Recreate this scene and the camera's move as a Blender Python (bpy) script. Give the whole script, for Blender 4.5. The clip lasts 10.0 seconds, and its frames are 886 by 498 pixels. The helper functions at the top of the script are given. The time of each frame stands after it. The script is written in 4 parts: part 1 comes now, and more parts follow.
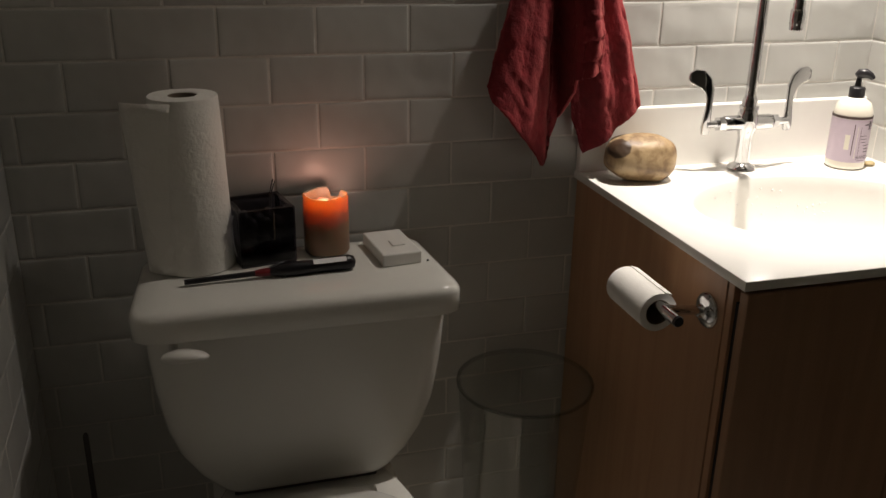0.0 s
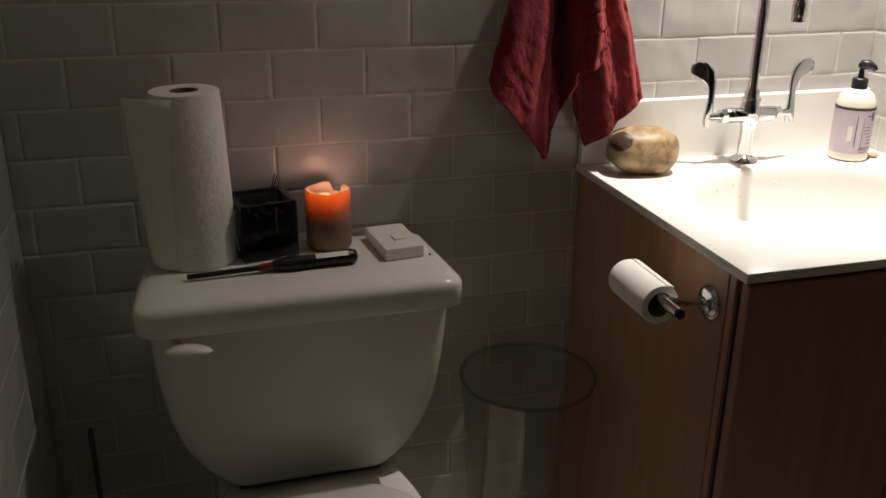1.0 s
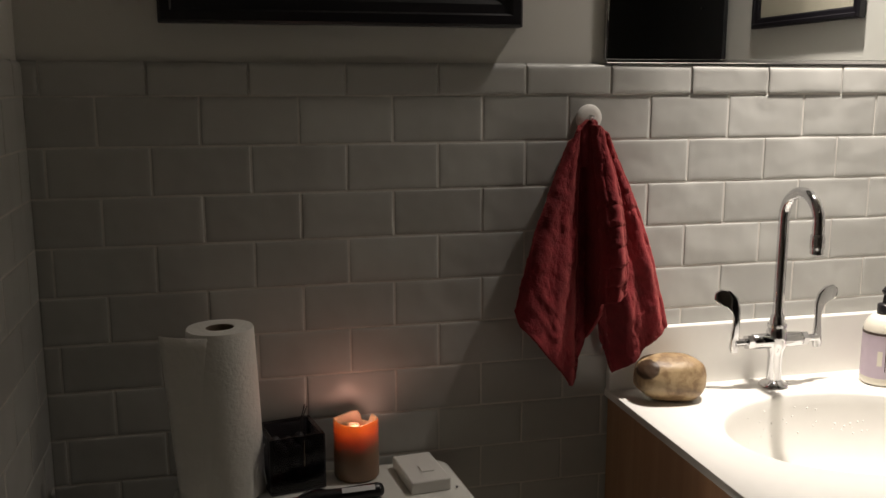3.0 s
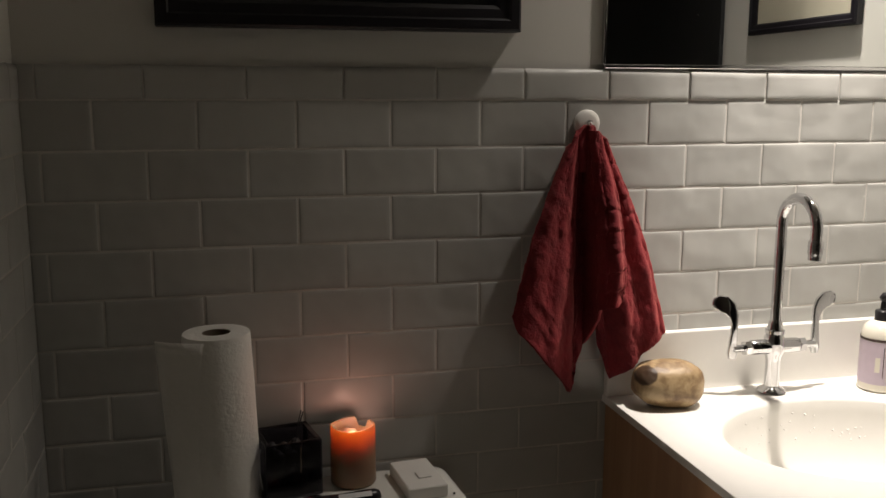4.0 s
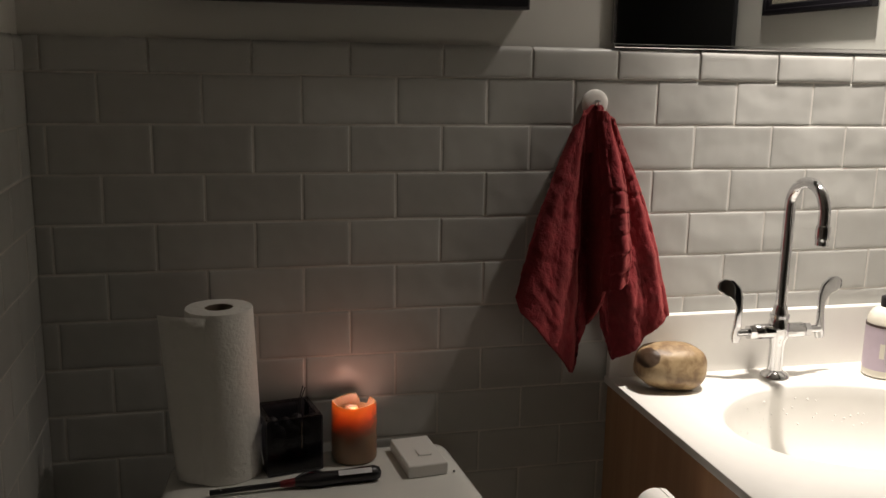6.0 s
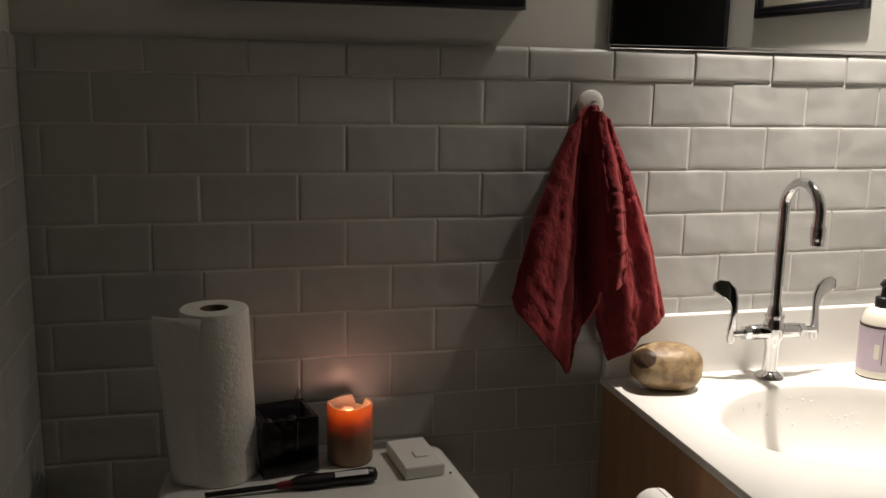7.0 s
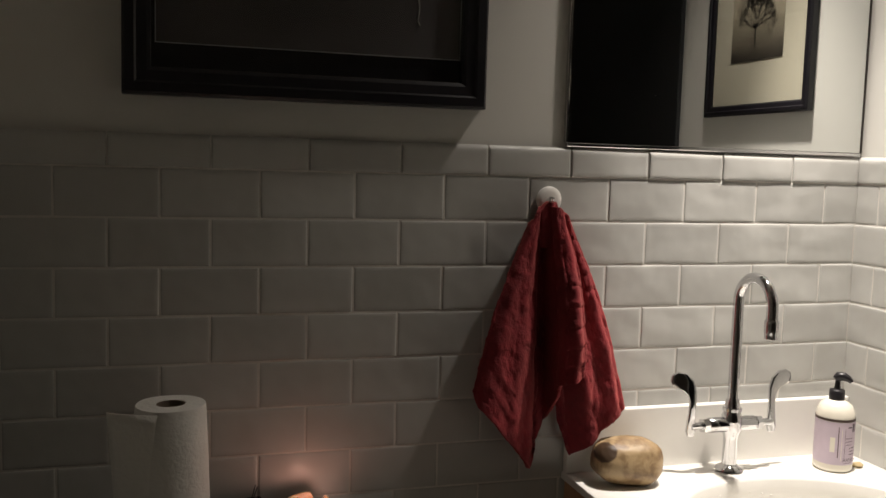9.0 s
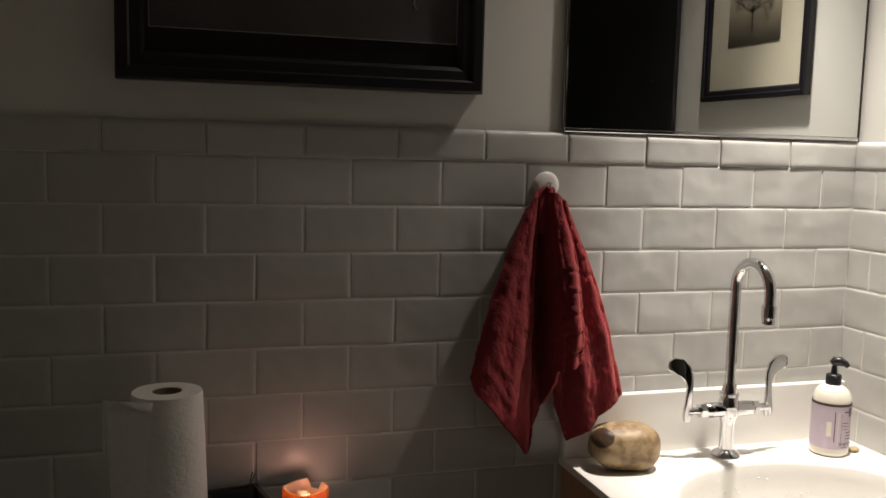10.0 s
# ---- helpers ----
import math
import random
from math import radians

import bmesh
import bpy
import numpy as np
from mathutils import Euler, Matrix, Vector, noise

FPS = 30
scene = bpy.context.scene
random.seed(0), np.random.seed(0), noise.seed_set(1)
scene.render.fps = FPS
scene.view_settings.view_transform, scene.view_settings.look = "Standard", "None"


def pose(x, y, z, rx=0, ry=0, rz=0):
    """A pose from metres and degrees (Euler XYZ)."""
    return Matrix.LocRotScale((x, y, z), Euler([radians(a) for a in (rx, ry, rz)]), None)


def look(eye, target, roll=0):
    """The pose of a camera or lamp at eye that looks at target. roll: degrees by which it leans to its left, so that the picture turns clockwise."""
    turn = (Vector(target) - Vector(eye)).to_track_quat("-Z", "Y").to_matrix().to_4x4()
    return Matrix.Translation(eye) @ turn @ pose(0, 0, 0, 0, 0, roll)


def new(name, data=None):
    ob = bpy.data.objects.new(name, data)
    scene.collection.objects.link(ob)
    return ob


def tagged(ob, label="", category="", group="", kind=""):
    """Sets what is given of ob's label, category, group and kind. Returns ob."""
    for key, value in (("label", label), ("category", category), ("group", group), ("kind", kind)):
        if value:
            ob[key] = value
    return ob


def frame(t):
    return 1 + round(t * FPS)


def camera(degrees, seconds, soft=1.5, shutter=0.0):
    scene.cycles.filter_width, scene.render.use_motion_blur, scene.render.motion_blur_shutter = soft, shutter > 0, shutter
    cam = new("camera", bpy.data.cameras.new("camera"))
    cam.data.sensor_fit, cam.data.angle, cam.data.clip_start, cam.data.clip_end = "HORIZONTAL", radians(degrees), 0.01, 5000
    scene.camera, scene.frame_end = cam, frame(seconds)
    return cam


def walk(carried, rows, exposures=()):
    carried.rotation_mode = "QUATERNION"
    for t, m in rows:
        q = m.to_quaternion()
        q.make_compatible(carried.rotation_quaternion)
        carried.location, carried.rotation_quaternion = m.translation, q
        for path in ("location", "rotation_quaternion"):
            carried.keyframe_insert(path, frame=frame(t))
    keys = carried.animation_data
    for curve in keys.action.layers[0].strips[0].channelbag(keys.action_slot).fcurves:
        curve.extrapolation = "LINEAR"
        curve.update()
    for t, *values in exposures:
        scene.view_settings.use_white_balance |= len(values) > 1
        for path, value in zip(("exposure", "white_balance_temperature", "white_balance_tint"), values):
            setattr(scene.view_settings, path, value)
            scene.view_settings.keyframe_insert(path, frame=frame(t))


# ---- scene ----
cam = camera(52.5, 10.0, shutter=0.4)
PATH = [
    (0, (-0.449, -1.472, 1.305), (0.084, 0.319, 0.59), 1.0),
    (0.5, (-0.45, -1.473, 1.305), (0.073, 0.321, 0.592), 0.9),
    (1, (-0.445, -1.475, 1.305), (0.076, 0.314, 0.578), 0.6),
    (1.5, (-0.44, -1.479, 1.318), (0.09, 0.327, 0.639), 0.8),
    (1.7, (-0.425, -1.464, 1.338), (0.104, 0.363, 0.717), 0.7),
    (2, (-0.438, -1.471, 1.354), (0.12, 0.395, 0.899), 0.7),
    (2.2, (-0.435, -1.463, 1.369), (0.105, 0.414, 0.939), 0.4),
    (2.5, (-0.432, -1.474, 1.389), (0.056, 0.421, 0.977), 0.3),
    (2.7, (-0.431, -1.479, 1.401), (0.044, 0.432, 1.046), -0.0),
    (3.8, (-0.413, -1.484, 1.398), (0.033, 0.434, 1.047), -0.0),
    (4, (-0.43, -1.476, 1.398), (0.044, 0.436, 1.058), 0.1),
    (4.5, (-0.434, -1.471, 1.401), (0.053, 0.435, 1.04), 0.5),
    (5, (-0.437, -1.465, 1.397), (0.048, 0.44, 1.034), 1.0),
    (5.5, (-0.436, -1.464, 1.399), (0.029, 0.441, 1.005), 1.1),
    (5.7, (-0.426, -1.469, 1.405), (0.024, 0.438, 1.007), 1.0),
    (6.8, (-0.414, -1.475, 1.396), (0.04, 0.435, 1.012), 1.0),
    (7, (-0.432, -1.466, 1.394), (0.046, 0.438, 1.011), 1.1),
    (7.5, (-0.436, -1.463, 1.393), (0.051, 0.438, 1.008), 1.1),
    (8, (-0.433, -1.466, 1.395), (0.064, 0.436, 1.024), 1.2),
    (8.3, (-0.422, -1.477, 1.403), (0.079, 0.433, 1.081), 1.4),
    (8.5, (-0.436, -1.471, 1.403), (0.112, 0.438, 1.168), 1.7),
    (9, (-0.438, -1.473, 1.407), (0.131, 0.435, 1.217), 1.6),
    (9.5, (-0.44, -1.465, 1.408), (0.129, 0.442, 1.212), 1.5),
    (10, (-0.441, -1.464, 1.407), (0.141, 0.436, 1.185), 1.5),
]
walk(cam, [(t, look(eye, target, roll)) for t, eye, target, roll in PATH],
     exposures=[(0.0, 0.28), (1.4, 0.28), (2.5, 0.0), (10.0, 0.0)])

# ---- light ----
world = bpy.data.worlds.new("world")
world.use_nodes = True
world.node_tree.nodes["Background"].inputs[0].default_value = (0.0, 0.0, 0.0, 1)
scene.world = world

LAMP = (0.630, -0.200, 2.340)
# one reflector bulb: its narrow beam and the weak spill round it
for nm, watts, size, blend, aim in (("bulb_beam", 136.0, 50, 1.0, (0.60, -0.13, 0.85)), ("bulb_spill", 26.5, 103, 1.0, (0.53, -0.25, 0.0))):
    spot = bpy.data.lights.new(nm, "SPOT")
    spot.energy, spot.color = watts, (1.0, 0.905, 0.815)
    spot.spot_size, spot.spot_blend, spot.shadow_soft_size = radians(size), blend, 0.022
    new(nm, spot).matrix_world = look(LAMP, aim)

flame_light = bpy.data.lights.new("flame_light", "POINT")
flame_light.energy, flame_light.color, flame_light.shadow_soft_size = 0.108, (1.0, 0.53, 0.41), 0.013


# ---- materials ----
def material(name, color, rough=0.5, metal=0.0, vary=0.0, scale=20.0, bump=0.0, bump_scale=200.0, random_value=0.0, coat=0.0, detail=4.0):
    """A principled material with colour variation at two scales, fine relief and a little change from piece to piece."""
    m = bpy.data.materials.new(name)
    m.use_nodes = True
    nt = m.node_tree
    b = nt.nodes["Principled BSDF"]
    b.inputs["Base Color"].default_value = (*color, 1)
    b.inputs["Roughness"].default_value = rough
    b.inputs["Metallic"].default_value = metal
    b.inputs["Coat Weight"].default_value = coat
    tc = nt.nodes.new("ShaderNodeTexCoord")
    if vary or random_value:
        n1 = nt.nodes.new("ShaderNodeTexNoise")
        n1.inputs["Scale"].default_value, n1.inputs["Detail"].default_value = scale, detail
        n2 = nt.nodes.new("ShaderNodeTexNoise")
        n2.inputs["Scale"].default_value = scale * 0.17
        add = nt.nodes.new("ShaderNodeMath")
        add.operation = "ADD"
        nt.links.new(tc.outputs["Object"], n1.inputs["Vector"])
        nt.links.new(tc.outputs["Object"], n2.inputs["Vector"])
        nt.links.new(n1.outputs["Fac"], add.inputs[0])
        nt.links.new(n2.outputs["Fac"], add.inputs[1])
        rng = nt.nodes.new("ShaderNodeMapRange")
        rng.inputs["From Min"].default_value, rng.inputs["From Max"].default_value = 0.6, 1.4
        rng.inputs["To Min"].default_value, rng.inputs["To Max"].default_value = 1 - vary, 1 + vary
        nt.links.new(add.outputs[0], rng.inputs["Value"])
        info = nt.nodes.new("ShaderNodeObjectInfo")
        rr = nt.nodes.new("ShaderNodeMapRange")
        rr.inputs["To Min"].default_value, rr.inputs["To Max"].default_value = 1 - random_value, 1 + random_value
        nt.links.new(info.outputs["Random"], rr.inputs["Value"])
        mul = nt.nodes.new("ShaderNodeMath")
        mul.operation = "MULTIPLY"
        nt.links.new(rng.outputs[0], mul.inputs[0])
        nt.links.new(rr.outputs[0], mul.inputs[1])
        sc = nt.nodes.new("ShaderNodeVectorMath")
        sc.operation = "SCALE"
        sc.inputs[0].default_value = color
        nt.links.new(mul.outputs[0], sc.inputs["Scale"])
        nt.links.new(sc.outputs[0], b.inputs["Base Color"])
    if bump:
        nb = nt.nodes.new("ShaderNodeTexNoise")
        nb.inputs["Scale"].default_value, nb.inputs["Detail"].default_value = bump_scale, 3
        bm_ = nt.nodes.new("ShaderNodeBump")
        bm_.inputs["Strength"].default_value, bm_.inputs["Distance"].default_value = bump, 0.002
        nt.links.new(tc.outputs["Object"], nb.inputs["Vector"])
        nt.links.new(nb.outputs["Fac"], bm_.inputs["Height"])
        nt.links.new(bm_.outputs[0], b.inputs["Normal"])
    return m


def wood(name, dark, light, rough=0.4):
    m = material(name, light, rough, bump=0.08, bump_scale=300)
    nt = m.node_tree
    b = nt.nodes["Principled BSDF"]
    tc = nt.nodes.new("ShaderNodeTexCoord")
    mp = nt.nodes.new("ShaderNodeMapping")
    mp.inputs["Scale"].default_value = (26, 26, 1.6)
    n = nt.nodes.new("ShaderNodeTexNoise")
    n.inputs["Scale"].default_value, n.inputs["Detail"].default_value, n.inputs["Distortion"].default_value = 1.4, 6, 0.8
    ramp = nt.nodes.new("ShaderNodeValToRGB")
    ramp.color_ramp.elements[0].position, ramp.color_ramp.elements[1].position = 0.3, 0.72
    ramp.color_ramp.elements[0].color, ramp.color_ramp.elements[1].color = (*dark, 1), (*light, 1)
    nt.links.new(tc.outputs["Object"], mp.inputs[0])
    nt.links.new(mp.outputs[0], n.inputs["Vector"])
    nt.links.new(n.outputs["Fac"], ramp.inputs[0])
    nt.links.new(ramp.outputs[0], b.inputs["Base Color"])
    return m


def clear(name, tint, gloss_rough=0.02):
    """Thin clear glass or acrylic: see-through with a Fresnel gloss."""
    m = bpy.data.materials.new(name)
    m.use_nodes = True
    nt = m.node_tree
    nt.nodes.clear()
    out = nt.nodes.new("ShaderNodeOutputMaterial")
    mix = nt.nodes.new("ShaderNodeMixShader")
    tr = nt.nodes.new("ShaderNodeBsdfTransparent")
    tr.inputs[0].default_value = (*tint, 1)
    gl = nt.nodes.new("ShaderNodeBsdfGlossy")
    gl.inputs["Roughness"].default_value = gloss_rough
    lw = nt.nodes.new("ShaderNodeLayerWeight")
    pw = nt.nodes.new("ShaderNodeMath")
    pw.operation, pw.inputs[1].default_value = "POWER", 4.0
    ma = nt.nodes.new("ShaderNodeMath")
    ma.operation, ma.inputs[1].default_value, ma.inputs[2].default_value = "MULTIPLY_ADD", 0.85, 0.04
    nt.links.new(lw.outputs["Facing"], pw.inputs[0])
    nt.links.new(pw.outputs[0], ma.inputs[0])
    nt.links.new(ma.outputs[0], mix.inputs[0])
    nt.links.new(tr.outputs[0], mix.inputs[1])
    nt.links.new(gl.outputs[0], mix.inputs[2])
    nt.links.new(mix.outputs[0], out.inputs[0])
    return m


def wax_material():
    m = material("candle_wax", (0.33, 0.215, 0.135), 0.42, bump=0.1, bump_scale=60)
    b = m.node_tree.nodes["Principled BSDF"]
    b.inputs["Subsurface Weight"].default_value = 1.0
    b.inputs["Subsurface Radius"].default_value = (1.0, 0.58, 0.33)
    b.inputs["Subsurface Scale"].default_value = 0.024
    return m


def emitter(name, color, strength):
    m = bpy.data.materials.new(name)
    m.use_nodes = True
    b = m.node_tree.nodes["Principled BSDF"]
    b.inputs["Emission Color"].default_value = (*color, 1)
    b.inputs["Emission Strength"].default_value = strength
    return m


def tile_material():
    """Hand-made glazed tile: pillowed, slightly wavy glaze."""
    m = material("glazed_tile", (0.50, 0.497, 0.472), 0.34, vary=0.05, scale=14, random_value=0.06)
    nt = m.node_tree
    b = nt.nodes["Principled BSDF"]
    b.inputs["Specular IOR Level"].default_value = 0.35
    geo = nt.nodes.new("ShaderNodeNewGeometry")
    n = nt.nodes.new("ShaderNodeTexNoise")
    n.inputs["Scale"].default_value, n.inputs["Detail"].default_value = 12, 1.5
    bp = nt.nodes.new("ShaderNodeBump")
    bp.inputs["Strength"].default_value, bp.inputs["Distance"].default_value = 0.85, 0.007
    nt.links.new(geo.outputs["Position"], n.inputs["Vector"])
    nt.links.new(n.outputs["Fac"], bp.inputs["Height"])
    nt.links.new(bp.outputs[0], b.inputs["Normal"])
    return m


TILE = tile_material()
GROUT = material("grout", (0.67, 0.645, 0.60), 0.9, vary=0.12, scale=60, bump=0.3, bump_scale=400)
PAINT = material("wall_paint", (0.69, 0.675, 0.63), 0.6, vary=0.02, scale=8, bump=0.08, bump_scale=500)
CEIL = material("ceiling_paint", (0.84, 0.82, 0.78), 0.8, vary=0.02, scale=5)
FLOOR = material("pale_bounce_floor", (0.48, 0.43, 0.36), 0.5, vary=0.15, scale=10, random_value=0.1)
CHINA = material("vitreous_china", (0.77, 0.76, 0.71), 0.12, vary=0.015, scale=6)
PLASTIC = material("white_plastic", (0.80, 0.78, 0.74), 0.32, vary=0.02, scale=30)
SEATP = material("seat_plastic", (0.80, 0.79, 0.76), 0.22, vary=0.01, scale=20)
SOLID = material("solid_surface", (0.82, 0.805, 0.765), 0.32, vary=0.02, scale=40)
CHROME = material("chrome", (0.64, 0.64, 0.65), 0.07, metal=1.0)
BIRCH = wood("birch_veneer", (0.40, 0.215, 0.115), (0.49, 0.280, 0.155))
# the doors' birch, with the shade on the cabinet front put into its colour
SHADED_BIRCH = wood("shaded_door_wood", (0.32, 0.180, 0.098), (0.39, 0.225, 0.125), 0.5)
GAP = material("dark_gap", (0.02, 0.015, 0.012), 0.8)
BLACKF = material("black_frame_lacquer", (0.008, 0.007, 0.010), 0.40, vary=0.2, scale=50)
BLACKD = material("black_door_paint", (0.006, 0.006, 0.007), 0.7, vary=0.1, scale=20)
PAPER = material("paper_towel", (0.80, 0.78, 0.73), 0.95, vary=0.03, scale=40, bump=0.8, bump_scale=110)
TISSUE = material("toilet_tissue", (0.84, 0.82, 0.78), 0.95, vary=0.02, scale=60, bump=0.4, bump_scale=500)
CARD = material("cardboard_core", (0.22, 0.17, 0.12), 0.9, vary=0.1, scale=80)
WAX = wax_material()
SMOKE = clear("smoked_glass", (0.42, 0.41, 0.45), 0.12)
ACRYL = clear("clear_acrylic", (0.93, 0.94, 0.93), 0.03)
PANE = clear("picture_glass", (0.96, 0.96, 0.96), 0.01)
COAL = material("black_pebble", (0.016, 0.015, 0.018), 0.5, vary=0.3, scale=60)
BLACKP = material("black_plastic", (0.012, 0.011, 0.013), 0.35)
REDP = material("red_plastic", (0.17, 0.012, 0.016), 0.35)
SILVER = material("silver_sticker", (0.70, 0.70, 0.70), 0.35, metal=0.1)
MIRROR = material("mirror_silver", (0.75, 0.77, 0.76), 0.0, metal=1.0)
RUBBER_AND_SHADE = material("dark_rubber_and_shade", (0.075, 0.067, 0.06), 0.6)


# ---- mesh helpers ----
def link(name, bm, mat, smooth=False):
    me = bpy.data.meshes.new(name)
    bmesh.ops.recalc_face_normals(bm, faces=bm.faces)
    bm.to_mesh(me)
    bm.free()
    for m in (mat if isinstance(mat, (list, tuple)) else [mat]):
        me.materials.append(m)
    if smooth:
        me.shade_smooth()
        me.set_sharp_from_angle(angle=radians(50))
    return new(name, me)


def part(name, bm, mat, parent, label="", smooth=False):
    ob = link(name, bm, mat, smooth)
    ob.parent = parent
    return tagged(ob, label)


def thing(name, label, category, group="", at=(0, 0, 0)):
    ob = new(name)
    ob.location = at
    ob.empty_display_size = 0.05
    return tagged(ob, label, category, group)


def box(x0, x1, y0, y1, z0, z1, bevel=0.0, seg=2, m=None, into=None):
    bm = bmesh.new()
    r = bmesh.ops.create_cube(bm, size=1)
    for v in r["verts"]:
        v.co = Vector(((x0 + x1) / 2 + v.co.x * (x1 - x0), (y0 + y1) / 2 + v.co.y * (y1 - y0), (z0 + z1) / 2 + v.co.z * (z1 - z0)))
    if bevel:
        bmesh.ops.bevel(bm, geom=bm.edges[:], offset=bevel, segments=seg, profile=0.5, affect="EDGES")
    if m:
        bm.transform(m)
    if into:
        me = bpy.data.meshes.new("tmp")
        bm.to_mesh(me)
        into.from_mesh(me)
        bpy.data.meshes.remove(me)
        bm.free()
        return into
    return bm


def rings(loops, close_first=True, close_last=True):
    """Skin a list of closed loops that have the same number of points."""
    bm = bmesh.new()
    vs = [[bm.verts.new(p) for p in l] for l in loops]
    n = len(vs[0])
    for a, b in zip(vs, vs[1:]):
        for i in range(n):
            bm.faces.new((a[i], a[(i + 1) % n], b[(i + 1) % n], b[i]))
    if close_first:
        bm.faces.new(vs[0][::-1])
    if close_last:
        bm.faces.new(vs[-1])
    return bm


def lathe(profile, n=40, center=(0, 0, 0), m=None, closed=True):
    """profile: (radius, height) pairs from bottom to top, turned round z."""
    loops = [[(center[0] + r * math.cos(2 * math.pi * i / n), center[1] + r * math.sin(2 * math.pi * i / n), center[2] + z) for i in range(n)] for r, z in profile]
    bm = rings(loops, closed, closed)
    if m:
        bm.transform(m)
    return bm


def tube(points, radius, n=14, radii=None):
    """A tube along points, with parallel frames."""
    pts = [Vector(p) for p in points]
    loops, up = [], None
    for i, p in enumerate(pts):
        d = (pts[min(i + 1, len(pts) - 1)] - pts[max(i - 1, 0)]).normalized()
        if up is None:
            up = d.orthogonal().normalized()
        up = (up - d * up.dot(d)).normalized()
        side = d.cross(up)
        r = radii[i] if radii else radius
        loops.append([p + (up * math.cos(2 * math.pi * k / n) + side * math.sin(2 * math.pi * k / n)) * r for k in range(n)])
    return rings(loops)


def rounded(corners, radius, steps=6):
    """A polygon with rounded corners, as (x, y) points."""
    out, n = [], len(corners)
    for i, c in enumerate(corners):
        c = Vector(c)
        a, b = (Vector(corners[i - 1]) - c), (Vector(corners[(i + 1) % n]) - c)
        r = radius[i] if isinstance(radius, (list, tuple)) else radius
        p, q = c + a.normalized() * r, c + b.normalized() * r
        for k in range(steps + 1):
            t = k / steps
            out.append((1 - t) ** 2 * p + 2 * t * (1 - t) * c + t * t * q)
    return out


def inset_loop(loop, d, z):
    cx, cy = sum(p.x for p in loop) / len(loop), sum(p.y for p in loop) / len(loop)
    hx, hy = max(abs(p.x - cx) for p in loop), max(abs(p.y - cy) for p in loop)
    return [(cx + (p.x - cx) * (1 - d / hx), cy + (p.y - cy) * (1 - d / hy), z) for p in loop]


def wobble(bm, amount, scale, seed=0.0):
    for v in bm.verts:
        v.co += noise.noise_vector(v.co * scale + Vector((seed, seed * 2, 0))) * amount


# ---- room ----
XL, XR, YF, ZC = -0.720, 0.851, -1.62, 2.36
P, H, Z_AB, CAP = 0.1544, 0.0782, 1.310, 1.441

wall_north = tagged(link("wall_north", box(XL - 0.12, XR + 0.12, 0.004, 0.12, 0, ZC), PAINT), "off-white painted wall with pale subway tile below", "wall", kind="structure")
wall_west = tagged(link("wall_west", box(XL - 0.12, XL - 0.005, YF, 0.004, 0, ZC), PAINT), "off-white painted side wall with tile below", "wall", kind="structure")
wall_east = tagged(link("wall_east", box(XR + 0.005, XR + 0.12, YF, 0.004, 0, ZC), PAINT), "brightly lit off-white wall with tile below", "wall", kind="structure")
# unseen doorway and hall, added to darken reflections and cut bounce light
south = box(XL - 0.12, -0.62, YF - 0.12, YF, 0, ZC)
box(0.78, XR + 0.12, YF - 0.12, YF, 0, ZC, into=south)
box(-0.62, 0.78, YF - 0.12, YF, 2.08, ZC, into=south)
wall_south = tagged(link("wall_south", south, PAINT), "unseen off-white wall with an added open doorway", "wall", kind="structure")
HALL = material("added_hall_paint", (0.50, 0.47, 0.42), 0.8, vary=0.05, scale=6)
for nm, q in (("hall_wall_west", (-1.5, -1.4, -3.6, YF - 0.12, 0, ZC)), ("hall_wall_east", (1.4, 1.5, -3.6, YF - 0.12, 0, ZC)), ("hall_wall_end", (-1.5, 1.5, -3.7, -3.6, 0, ZC))):
    tagged(link(nm, box(*q), HALL), "unlit wall of an added, unseen hall", "wall", kind="structure")
# floor is out of view; its pale tone serves to bounce light upward
floor = tagged(link("floor", box(-1.5, 1.5, -3.7, 0.12, -0.1, 0), FLOOR), "unseen bathroom floor, pale to bounce light upward", "floor", kind="structure")
ceiling = tagged(link("ceiling", box(-1.5, 1.5, -3.7, 0.12, ZC, ZC + 0.1), CEIL), "white painted flat ceiling", "ceiling", kind="structure")

fixture = thing("ceiling_downlight", "white recessed ceiling downlight above the vanity", "light")
fx = Matrix.Translation((LAMP[0], LAMP[1], 0))
part("trim_ring", lathe([(0.050, ZC), (0.075, ZC), (0.078, ZC - 0.004), (0.072, ZC - 0.008), (0.052, ZC - 0.006), (0.050, ZC - 0.002)], 40, m=fx, closed=False), PLASTIC, fixture)

# ---- vanity ----
CX0, CX1, CY0, CZ = 0.238, 0.849, -0.550, 0.853
BX, BY, BRX, BRY = 0.565, -0.290, 0.230, 0.175
BOWL = 0.42  # steepness of the basin wall


